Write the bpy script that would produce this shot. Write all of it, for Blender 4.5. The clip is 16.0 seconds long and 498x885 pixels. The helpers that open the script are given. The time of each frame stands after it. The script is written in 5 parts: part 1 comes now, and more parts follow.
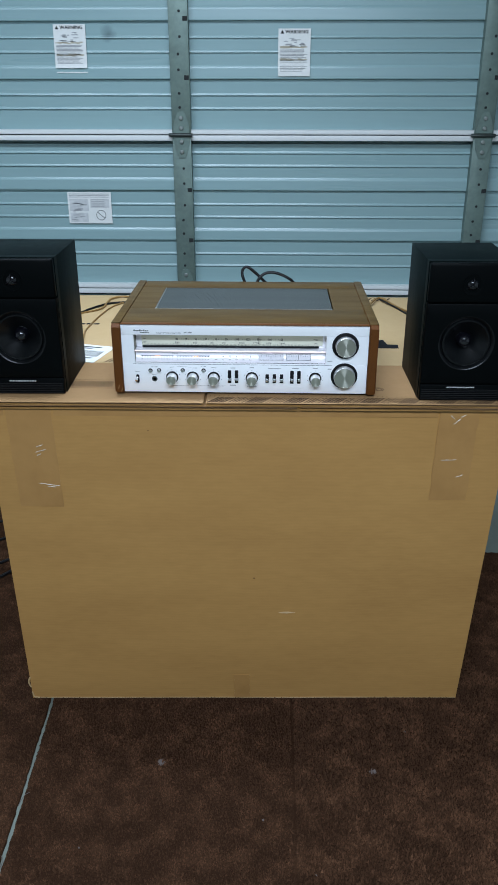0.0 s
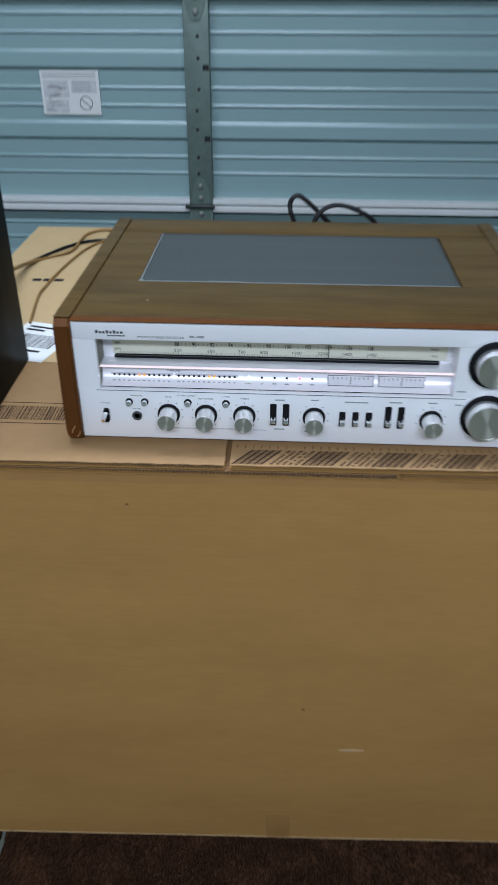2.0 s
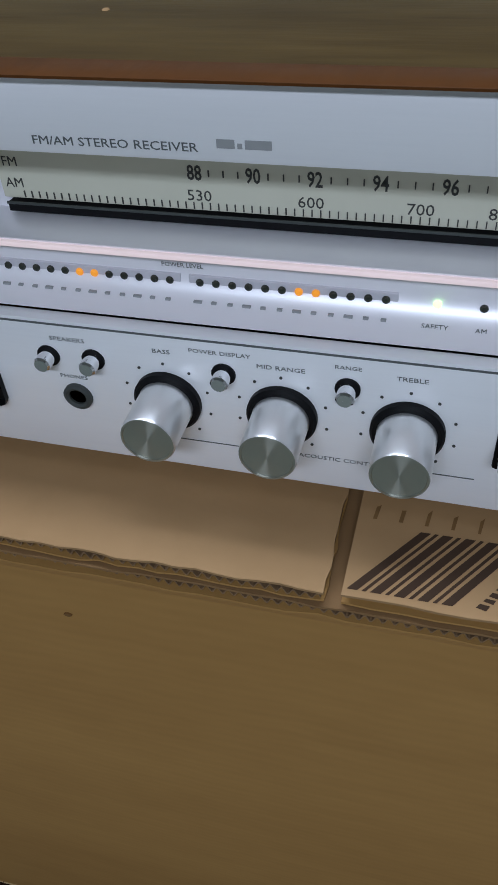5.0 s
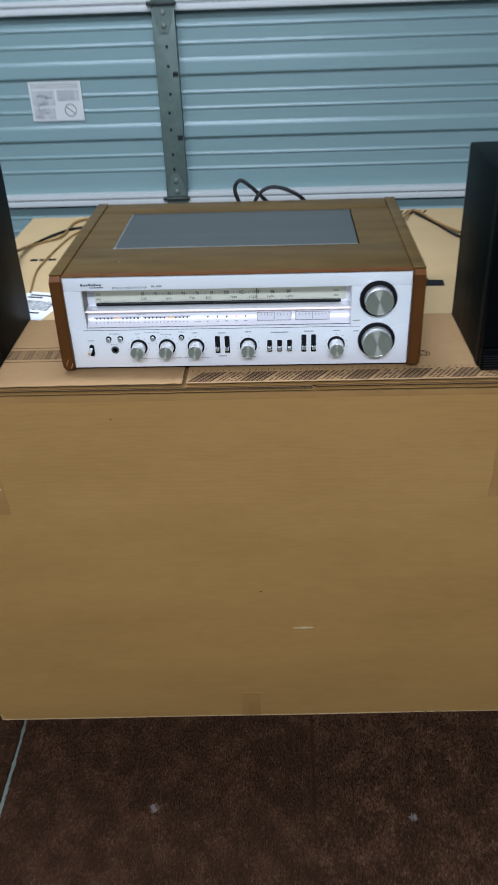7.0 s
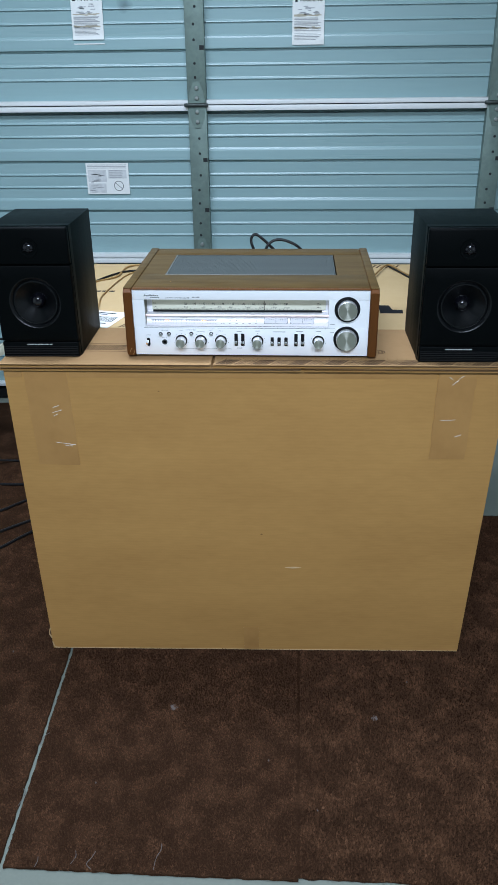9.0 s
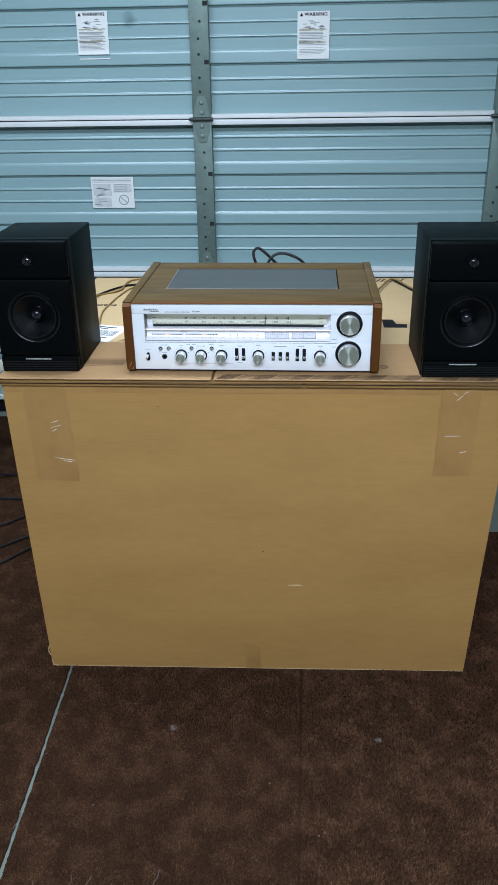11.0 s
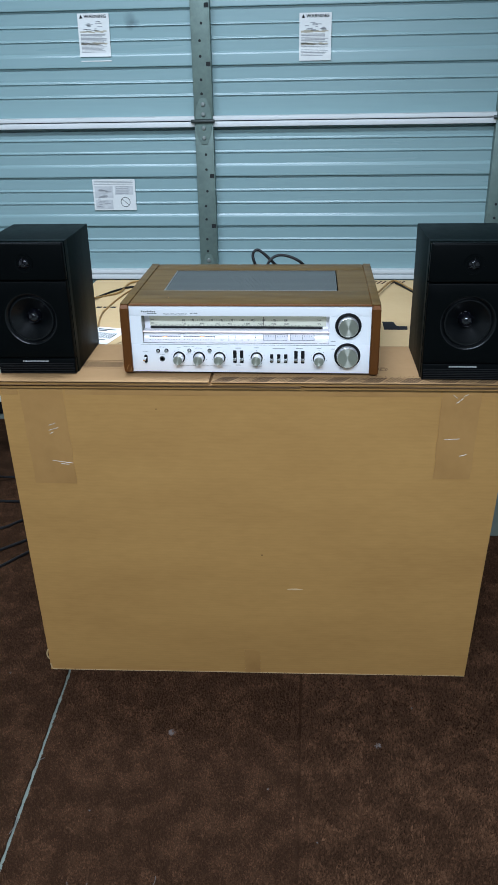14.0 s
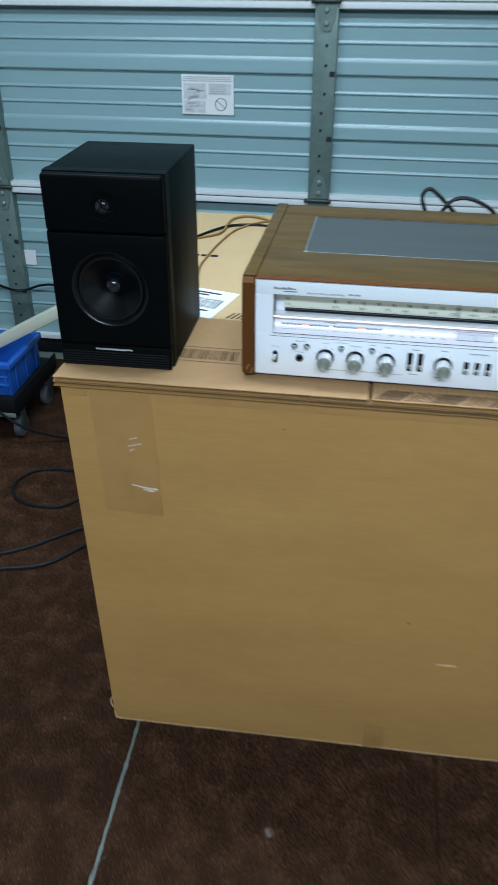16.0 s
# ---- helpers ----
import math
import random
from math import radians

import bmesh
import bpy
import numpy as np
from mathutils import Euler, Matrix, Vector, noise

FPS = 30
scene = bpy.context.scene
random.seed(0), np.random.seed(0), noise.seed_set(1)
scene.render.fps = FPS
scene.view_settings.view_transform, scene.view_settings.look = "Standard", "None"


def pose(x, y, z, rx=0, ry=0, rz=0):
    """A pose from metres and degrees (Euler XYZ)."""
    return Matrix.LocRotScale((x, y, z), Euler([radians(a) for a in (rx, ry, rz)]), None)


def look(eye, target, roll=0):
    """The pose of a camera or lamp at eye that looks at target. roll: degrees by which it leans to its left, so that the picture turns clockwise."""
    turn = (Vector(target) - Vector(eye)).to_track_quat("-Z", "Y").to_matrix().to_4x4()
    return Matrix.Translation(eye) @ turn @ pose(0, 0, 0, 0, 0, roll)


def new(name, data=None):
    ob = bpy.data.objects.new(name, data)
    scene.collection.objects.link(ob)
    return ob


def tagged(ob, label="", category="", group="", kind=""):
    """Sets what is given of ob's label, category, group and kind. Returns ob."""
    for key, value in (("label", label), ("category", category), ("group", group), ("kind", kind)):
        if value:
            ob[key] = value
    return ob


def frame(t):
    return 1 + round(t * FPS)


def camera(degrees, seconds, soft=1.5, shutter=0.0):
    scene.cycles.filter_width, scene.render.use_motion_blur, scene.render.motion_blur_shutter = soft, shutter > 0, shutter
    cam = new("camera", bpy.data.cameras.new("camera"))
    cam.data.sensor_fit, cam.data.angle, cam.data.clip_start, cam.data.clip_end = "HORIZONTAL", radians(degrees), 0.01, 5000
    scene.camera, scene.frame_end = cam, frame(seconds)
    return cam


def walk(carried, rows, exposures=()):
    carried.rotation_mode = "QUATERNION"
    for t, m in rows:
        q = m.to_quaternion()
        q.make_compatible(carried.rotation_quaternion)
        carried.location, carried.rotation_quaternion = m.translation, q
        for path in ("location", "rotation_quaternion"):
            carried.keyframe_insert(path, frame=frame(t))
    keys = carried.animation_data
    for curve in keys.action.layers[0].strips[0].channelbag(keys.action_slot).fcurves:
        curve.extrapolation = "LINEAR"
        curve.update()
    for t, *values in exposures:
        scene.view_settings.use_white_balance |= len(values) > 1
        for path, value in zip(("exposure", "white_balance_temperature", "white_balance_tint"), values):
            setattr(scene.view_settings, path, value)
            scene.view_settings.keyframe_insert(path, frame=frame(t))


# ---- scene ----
cam = camera(35.2, 16.0, shutter=0.5)
PATH = [
    (0, (0.055, -1.545, 1.482), (0.001, 0.272, 0.649), -0.0),
    (0.5, (0.052, -1.48, 1.478), (-0.006, 0.323, 0.614), 0.1),
    (1, (0.025, -1.286, 1.47), (0.001, 0.495, 0.561), 0.9),
    (1.5, (-0.006, -1.075, 1.442), (0.04, 0.665, 0.458), 1.3),
    (2, (-0.017, -0.779, 1.371), (-0.109, 0.917, 0.315), 0.0),
    (2.5, (-0.002, -0.463, 1.268), (-0.113, 1.1, 0.025), 0.2),
    (3, (-0.0166, -0.2981, 1.1573), (-0.305, 1.135, -0.202), -3.2),
    (3.2, (-0.0297, -0.2742, 1.1402), (-0.36, 1.134, -0.235), -4.5),
    (5.3, (-0.0539, -0.2032, 1.1053), (-0.521, 1.187, -0.249), -4.7),
    (5.5, (-0.0479, -0.2282, 1.1233), (-0.502, 1.181, -0.216), -4.4),
    (6, (-0.0158, -0.4201, 1.206), (-0.32, 1.146, 0.008), -1.0),
    (6.5, (0.023, -0.807, 1.337), (-0.048, 0.823, 0.179), 0.6),
    (7, (0.07, -1.082, 1.428), (-0.024, 0.61, 0.366), -2.3),
    (7.5, (0.123, -1.365, 1.468), (-0.029, 0.378, 0.499), -2.4),
    (8, (0.124, -1.576, 1.499), (0.007, 0.203, 0.593), -1.0),
    (8.5, (0.1, -1.629, 1.493), (-0.002, 0.165, 0.615), -0.6),
    (9, (0.098, -1.625, 1.488), (-0.017, 0.161, 0.594), -0.8),
    (9.5, (0.109, -1.612, 1.485), (-0.016, 0.175, 0.595), -1.1),
    (12, (0.118, -1.593, 1.481), (-0.025, 0.21, 0.626), -0.9),
    (12.5, (0.125, -1.589, 1.479), (-0.021, 0.213, 0.624), -1.0),
    (13, (0.13, -1.589, 1.478), (-0.017, 0.214, 0.625), -1.2),
    (13.5, (0.127, -1.586, 1.479), (-0.018, 0.216, 0.624), -1.2),
    (14, (0.128, -1.585, 1.477), (-0.023, 0.216, 0.619), -1.1),
    (14.5, (0.123, -1.568, 1.475), (-0.045, 0.229, 0.613), -1.2),
    (15, (0.093, -1.481, 1.463), (-0.118, 0.286, 0.55), -0.7),
    (15.5, (0.022, -1.29, 1.451), (-0.214, 0.433, 0.463), 0.6),
    (16, (-0.092, -1.031, 1.415), (-0.369, 0.645, 0.36), 0.1),
]
EXPOSURES = [(0, -0.20, 6120, 9), (1.0, -0.25, 6120, 10), (1.5, -0.36, 6150, 11), (2.0, -0.54, 6200, 12.5), (2.5, -0.84, 6220, 13.5), (3.0, -1.12, 6220, 14), (5.5, -1.10, 6250, 13.5),
             (6.0, -0.72, 6250, 14), (6.5, -0.40, 6280, 14.5), (7.0, -0.26, 6280, 14), (7.5, -0.06, 6180, 11.5), (8.0, 0.01, 6120, 10), (14.5, 0.01, 6100, 10), (15.5, -0.12, 5950, 5), (16, -0.14, 5900, 4.0)]
walk(cam, [(t, look(e, g, r)) for t, e, g, r in PATH], EXPOSURES)

# ---- world and lights ----
world = bpy.data.worlds.new("world")
scene.world = world
world.use_nodes = True
world.node_tree.nodes["Background"].inputs[0].default_value = (0.05, 0.055, 0.06, 1)
world.node_tree.nodes["Background"].inputs[1].default_value = 0.1


def ceiling_light(x, y, z, sx, sy, watts, color):
    lamp = bpy.data.lights.new("ceiling_light", "AREA")
    lamp.shape, lamp.size, lamp.size_y, lamp.energy, lamp.color = "RECTANGLE", sx, sy, watts, color
    new("ceiling_light", lamp).matrix_world = pose(x, y, z)


ceiling_light(0.12, -2.45, 2.66, 1.8, 0.40, 166, (0.745, 0.852, 1.0))
ceiling_light(-0.55, 0.25, 2.68, 1.9, 0.30, 67, (0.745, 0.852, 1.0))


# ---- materials ----
def mat(name, color, rough=0.5, metal=0.0, var=0.12, scale=4.0, fine=0.08, fscale=90.0, bump=0.0, bscale=150.0,
        stretch=(1, 1, 1), rvar=0.08, tint=None, rand=0.0, emit=0.0, coat=0.0, spec=0.5, bdist=0.002, island=0.0):
    m = bpy.data.materials.new(name)
    m.use_nodes = True
    nt = m.node_tree
    n, l = nt.nodes, nt.links
    b = n["Principled BSDF"]
    b.inputs["Metallic"].default_value = metal
    b.inputs["Coat Weight"].default_value = coat
    b.inputs["Specular IOR Level"].default_value = spec
    tc = n.new("ShaderNodeTexCoord")
    mp = n.new("ShaderNodeMapping")
    mp.inputs["Scale"].default_value = stretch
    l.new(tc.outputs["Object"], mp.inputs["Vector"])

    def tex(s, detail):
        t = n.new("ShaderNodeTexNoise")
        t.inputs["Scale"].default_value = s
        t.inputs["Detail"].default_value = detail
        l.new(mp.outputs[0], t.inputs["Vector"])
        return t
    big, small = tex(scale, 5), tex(fscale, 3)
    c2 = tint or tuple(c * 0.55 for c in color)
    mix = n.new("ShaderNodeMix")
    mix.data_type = "RGBA"
    mix.inputs[6].default_value = (*color, 1)
    mix.inputs[7].default_value = (*c2, 1)
    fac = n.new("ShaderNodeMath")
    fac.operation = "MULTIPLY_ADD"
    fac.use_clamp = True
    fac.inputs[1].default_value = var * 4
    fac.inputs[2].default_value = -var * 1.5
    l.new(big.outputs[0], fac.inputs[0])
    fac2 = n.new("ShaderNodeMath")
    fac2.operation = "MULTIPLY_ADD"
    fac2.use_clamp = True
    fac2.inputs[1].default_value = fine * 4
    l.new(small.outputs[0], fac2.inputs[0])
    l.new(fac.outputs[0], fac2.inputs[2])
    sub = n.new("ShaderNodeMath")
    sub.operation = "SUBTRACT"
    sub.use_clamp = True
    l.new(fac2.outputs[0], sub.inputs[0])
    sub.inputs[1].default_value = fine * 1.6
    l.new(sub.outputs[0], mix.inputs[0])
    out = mix.outputs[2]
    if rand:
        oi = n.new("ShaderNodeObjectInfo")
        hs = n.new("ShaderNodeHueSaturation")
        mr = n.new("ShaderNodeMapRange")
        mr.inputs[3].default_value = 1 - rand
        mr.inputs[4].default_value = 1 + rand
        l.new(oi.outputs["Random"], mr.inputs[0])
        l.new(mr.outputs[0], hs.inputs["Value"])
        l.new(out, hs.inputs["Color"])
        out = hs.outputs[0]
    if island:
        ge = n.new("ShaderNodeNewGeometry")
        hv = n.new("ShaderNodeHueSaturation")
        mv = n.new("ShaderNodeMapRange")
        mv.inputs[3].default_value = 1 - island
        mv.inputs[4].default_value = 1 + island
        l.new(ge.outputs["Random Per Island"], mv.inputs[0])
        l.new(mv.outputs[0], hv.inputs["Value"])
        l.new(out, hv.inputs["Color"])
        out = hv.outputs[0]
    l.new(out, b.inputs["Base Color"])
    r = n.new("ShaderNodeMapRange")
    r.inputs[3].default_value = max(0.02, rough - rvar)
    r.inputs[4].default_value = min(1, rough + rvar)
    l.new(big.outputs[0], r.inputs[0])
    l.new(r.outputs[0], b.inputs["Roughness"])
    if bump:
        bt = tex(bscale, 4)
        bp = n.new("ShaderNodeBump")
        bp.inputs["Strength"].default_value = bump
        bp.inputs["Distance"].default_value = bdist
        l.new(bt.outputs[0], bp.inputs["Height"])
        l.new(bp.outputs[0], b.inputs["Normal"])
    if emit:
        l.new(out, b.inputs["Emission Color"])
        b.inputs["Emission Strength"].default_value = emit
    return m


M_DOOR = mat("painted_steel", (0.265, 0.388, 0.392), 0.29, var=0.14, scale=2.5, fine=0.10, fscale=34, bump=0.10, bscale=14,
             stretch=(0.12, 1, 2.6), tint=(0.180, 0.292, 0.300))
# a hand-sized, soft-edged dark spot on one panel
door_nodes = M_DOOR.node_tree
spot_tc = door_nodes.nodes.new("ShaderNodeTexCoord")
spot_noise = door_nodes.nodes.new("ShaderNodeTexNoise")
spot_noise.inputs["Scale"].default_value = 22
spot_warp = door_nodes.nodes.new("ShaderNodeVectorMath")
spot_warp.operation = "MULTIPLY_ADD"
spot_warp.inputs[1].default_value = (0.05, 0.0, 0.05)
spot_dist = door_nodes.nodes.new("ShaderNodeVectorMath")
spot_dist.operation = "DISTANCE"
spot_dist.inputs[1].default_value = (-0.555, 0.0, 1.675)
spot_fade = door_nodes.nodes.new("ShaderNodeMapRange")
spot_fade.inputs[1].default_value, spot_fade.inputs[2].default_value = 0.004, 0.034
spot_fade.inputs[3].default_value, spot_fade.inputs[4].default_value = 0.60, 0.0
spot_mix = door_nodes.nodes.new("ShaderNodeMix")
spot_mix.data_type = "RGBA"
spot_mix.inputs[7].default_value = (0.045, 0.07, 0.075, 1)
door_nodes.links.new(spot_tc.outputs["Object"], spot_noise.inputs["Vector"])
door_nodes.links.new(spot_noise.outputs["Color"], spot_warp.inputs[0])
door_nodes.links.new(spot_tc.outputs["Object"], spot_warp.inputs[2])
door_nodes.links.new(spot_warp.outputs[0], spot_dist.inputs[0])
door_nodes.links.new(spot_dist.outputs["Value"], spot_fade.inputs[0])
door_nodes.links.new(spot_fade.outputs[0], spot_mix.inputs[0])
door_bsdf = door_nodes.nodes["Principled BSDF"]
door_nodes.links.new(door_bsdf.inputs["Base Color"].links[0].from_socket, spot_mix.inputs[6])
door_nodes.links.new(spot_mix.outputs[2], door_bsdf.inputs["Base Color"])
M_RAIL = mat("pale_painted_rail", (0.72, 0.74, 0.72), 0.4, var=0.12, scale=7, tint=(0.45, 0.45, 0.42), stretch=(0.5, 1, 1))
M_GALV = mat("galvanised_steel", (0.165, 0.228, 0.198), 0.5, metal=0.35, var=0.35, scale=18, fine=0.26, fscale=70, tint=(0.11, 0.15, 0.135))
M_PIVOT = mat("dark_greasy_pivot", (0.045, 0.055, 0.05), 0.4, metal=0.3, var=0.2, scale=30)
M_ZINC = mat("dull_zinc", (0.29, 0.32, 0.30), 0.45, metal=0.6, var=0.2, scale=40, tint=(0.2, 0.22, 0.2))
M_HOLE = mat("dark_hole", (0.015, 0.018, 0.018), 0.9, var=0.05)
M_RUBBER = mat("black_rubber", (0.008, 0.008, 0.0085), 0.55, var=0.15, scale=20, spec=0.2)
M_CARPET = mat("brown_carpet", (0.080, 0.0395, 0.0210), 0.95, var=0.56, scale=18, fine=0.30, fscale=210, bump=1.0, bscale=420,
               tint=(0.011, 0.0052, 0.0032), spec=0.03, bdist=0.010)
M_PILE = mat("brown_carpet_pile", (0.112, 0.0550, 0.0290), 0.95, var=0.56, scale=18, fine=0.30, fscale=95, tint=(0.016, 0.0076, 0.0046), spec=0.03, island=0.30)
M_CONC = mat("grey_concrete", (0.150, 0.168, 0.138), 0.8, var=0.2, scale=6, fine=0.12, fscale=140, bump=0.3, bscale=90, tint=(0.10, 0.12, 0.10))
M_WALL = mat("grey_block_wall", (0.45, 0.46, 0.44), 0.85, var=0.12, scale=3, bump=0.2, bscale=60)
M_CEIL = mat("white_ceiling", (0.6, 0.6, 0.58), 0.9, var=0.08, scale=3)
M_CARD = mat("brown_cardboard", (0.446, 0.243, 0.075), 0.58, var=0.30, scale=5.0, fine=0.15, fscale=65, bump=0.14, bscale=60,
             stretch=(0.40, 1, 1.3), tint=(0.319, 0.162, 0.047), spec=0.25)
# faint lines of the flutes telegraphing through the liner
card_nodes = M_CARD.node_tree
cw_tc = card_nodes.nodes.new("ShaderNodeTexCoord")
cw = card_nodes.nodes.new("ShaderNodeTexWave")
cw.wave_type, cw.bands_direction = "BANDS", "Z"
cw.inputs["Scale"].default_value = 37
cw.inputs["Distortion"].default_value = 5.0
cw.inputs["Detail"].default_value = 2
cw.inputs["Detail Scale"].default_value = 0.6
cw_mix = card_nodes.nodes.new("ShaderNodeMix")
cw_mix.data_type, cw_mix.blend_type = "RGBA", "MULTIPLY"
cw_mix.inputs[0].default_value = 0.035
card_bsdf = card_nodes.nodes["Principled BSDF"]
card_nodes.links.new(cw_tc.outputs["Object"], cw.inputs["Vector"])
card_nodes.links.new(card_bsdf.inputs["Base Color"].links[0].from_socket, cw_mix.inputs[6])
card_nodes.links.new(cw.outputs["Color"], cw_mix.inputs[7])
card_nodes.links.new(cw_mix.outputs[2], card_bsdf.inputs["Base Color"])
M_CARD_REAR = mat("light_cardboard", (0.49, 0.345, 0.175), 0.66, var=0.2, scale=6, fine=0.10, fscale=80, bump=0.12, bscale=60, tint=(0.40, 0.27, 0.115), spec=0.2)
M_SPECK = mat("brown_stain", (0.22, 0.118, 0.042), 0.75, var=0.3, scale=90, tint=(0.12, 0.065, 0.026), spec=0.15)
M_SCUFF = mat("scuffed_cardboard", (0.62, 0.45, 0.25), 0.7, var=0.2, scale=60)
M_CARD_PALE = mat("pale_cardboard", (0.395, 0.236, 0.108), 0.68, var=0.22, scale=7, fine=0.10, fscale=80, bump=0.15, bscale=60,
                  tint=(0.27, 0.155, 0.064), spec=0.2)
# Darker brown puts the shade of the flap gap into the lower flaps.
M_CARD_INNER = mat("shaded_inner_cardboard", (0.275, 0.155, 0.066), 0.7, var=0.25, scale=9, fine=0.12, fscale=80, bump=0.12, bscale=60, tint=(0.20, 0.108, 0.044), spec=0.15)
# Dark mottled brown stands for the shade between liners at cut edges.
M_CARD_EDGE = mat("shaded_raw_cardboard_edge", (0.25, 0.145, 0.066), 0.85, var=0.25, scale=30, fine=0.2, fscale=200, tint=(0.08, 0.045, 0.020))
M_TAPE = mat("brown_packing_tape", (0.398, 0.212, 0.068), 0.38, var=0.35, scale=16, fine=0.08, fscale=60, bump=0.2, bscale=40,
             tint=(0.296, 0.150, 0.046), spec=0.35)
# Pale colour carries the glints that the tape creases catch.
M_CREASE = mat("tape_crease_glint", (0.64, 0.59, 0.50), 0.3, var=0.1)
M_INK = mat("dark_brown_ink", (0.055, 0.032, 0.02), 0.9, var=0.25, scale=40, tint=(0.085, 0.050, 0.028), spec=0.1)
M_PAPER = mat("white_paper", (0.74, 0.75, 0.72), 0.7, var=0.12, scale=12, tint=(0.55, 0.54, 0.48))
M_PRINT = mat("black_print", (0.02, 0.02, 0.022), 0.9, var=0.1, spec=0.05)
M_GREYPRINT = mat("grey_print", (0.11, 0.12, 0.12), 0.7, var=0.1)
M_STAIN = mat("brown_paper_stain", (0.48, 0.44, 0.34), 0.9, var=0.4, scale=60, tint=(0.30, 0.27, 0.20), spec=0.1)
M_VENT_EDGE = mat("worn_vent_edge", (0.20, 0.22, 0.215), 0.45, metal=0.2, var=0.2, scale=30)
M_FADED = mat("faded_grey_print", (0.60, 0.61, 0.60), 0.8, var=0.45, scale=55, tint=(0.40, 0.41, 0.41), spec=0.1)
M_PALEPRINT = mat("pale_grey_print", (0.36, 0.37, 0.37), 0.8, var=0.1, spec=0.1)
M_WOOD = mat("walnut_veneer", (0.098, 0.0600, 0.0190), 0.42, var=0.32, scale=5, fine=0.22, fscale=26, stretch=(1.2, 9, 9), bump=0.06,
             bscale=60, tint=(0.038, 0.0205, 0.0066), spec=0.12)
M_WOOD_SIDE = mat("reddish_walnut_cheek", (0.112, 0.040, 0.0095), 0.40, var=0.2, scale=5, fine=0.14, fscale=24, stretch=(9, 2.5, 2.5),
                  bump=0.05, bscale=60, tint=(0.055, 0.021, 0.006), spec=0.10)
# Receiver aluminium: near white, hardly metallic; the colour stands in for reflected light.
M_ALU = mat("prelit_brushed_aluminium", (0.94, 0.945, 0.955), 0.36, metal=0.14, var=0.05, scale=6, fine=0.05, fscale=60, stretch=(0.6, 20, 20),
            bump=0.04, bscale=90, tint=(0.74, 0.75, 0.79), rvar=0.04)
M_ALU_PANEL = mat("prelit_aluminium_panel", (0.93, 0.92, 0.95), 0.38, metal=0.28, var=0.03, scale=6, fine=0.03, fscale=60,
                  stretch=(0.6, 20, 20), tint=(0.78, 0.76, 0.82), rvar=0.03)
M_STRIP = mat("lilac_grey_strip", (0.58, 0.57, 0.61), 0.45, var=0.05)
# Olive-grey base stands in for the dim room the knob faces reflect.
M_KNOB = mat("turned_aluminium_dim_reflection", (0.52, 0.52, 0.45), 0.32, metal=0.9, var=0.05, scale=30, fine=0.06, fscale=220, tint=(0.42, 0.42, 0.37), rvar=0.05)
knob_nodes = M_KNOB.node_tree
tangent = knob_nodes.nodes.new("ShaderNodeTangent")
tangent.direction_type, tangent.axis = "RADIAL", "Y"
knob_nodes.nodes["Principled BSDF"].inputs["Anisotropic"].default_value = 0.92
knob_nodes.nodes["Principled BSDF"].inputs["Anisotropic Rotation"].default_value = 0.25
knob_nodes.links.new(tangent.outputs[0], knob_nodes.nodes["Principled BSDF"].inputs["Tangent"])
# Same aluminium, paler and less metallic, to carry reflected light on knob sides.
M_KNOBSIDE = mat("prelit_aluminium_knob_side", (0.88, 0.88, 0.87), 0.32, metal=0.8, var=0.0, scale=30, fine=0.05, fscale=40, stretch=(12, 0.2, 12), tint=(0.76, 0.76, 0.74), rvar=0.01)
M_CHROME = mat("polished_chrome", (0.82, 0.82, 0.83), 0.12, metal=1.0, var=0.03, rvar=0.03)
M_BLACK = mat("black_plastic", (0.006, 0.006, 0.007), 0.55, var=0.1, scale=30, spec=0.15)
M_GRILLE = mat("dark_grey_vent_metal", (0.064, 0.073, 0.069), 0.55, metal=0.1, var=0.1, scale=20, spec=0.3)
M_CREAM = mat("cream_dial_scale", (0.58, 0.58, 0.47), 0.4, var=0.05, scale=10, tint=(0.50, 0.50, 0.39), emit=0.12)
M_DIAL_SIDE = mat("olive_grey_window_end", (0.17, 0.165, 0.125), 0.5, var=0.1, scale=30)
M_DIALDARK = mat("dial_printing", (0.05, 0.05, 0.045), 0.6, var=0.05)
# Emission set high so the strip also brightens the meter panel below it.
M_LIP = mat("lit_acrylic_edge", (0.97, 0.78, 0.76), 0.25, var=0.02, emit=0.75)
M_LED_OFF = mat("unlit_led", (0.03, 0.035, 0.025), 0.25, var=0.1)
M_LED_ORANGE = mat("orange_led", (1.0, 0.36, 0.03), 0.3, var=0.0, emit=0.9)
M_METER = mat("white_meter_face", (0.78, 0.76, 0.80), 0.4, var=0.03, emit=0.05)
M_LED_GREEN = mat("green_led", (0.55, 1.0, 0.32), 0.3, var=0.0, emit=4.0)
M_LED_RED = mat("red_led", (1.0, 0.12, 0.22), 0.3, var=0.0, emit=2.6)
M_LOGO = mat("dark_logo_print", (0.05, 0.06, 0.055), 0.6, var=0.05)
# Teal cast in the black stands for the sheen the cabinets reflect.
M_SPK = mat("black_ash_vinyl_teal_sheen", (0.0020, 0.0044, 0.0044), 0.5, var=0.15, scale=6, fine=0.15, fscale=40, stretch=(7, 7, 0.8), bump=0.12, bscale=70,
            tint=(0.0036, 0.0074, 0.0074), spec=0.05)
M_BAFFLE = mat("black_moulded_baffle", (0.0013, 0.0020, 0.0022), 0.45, var=0.1, scale=8, bump=0.08, bscale=300, spec=0.05)
M_CONE = mat("black_driver_cone", (0.0022, 0.0028, 0.0034), 0.30, var=0.08, scale=20, spec=0.30)
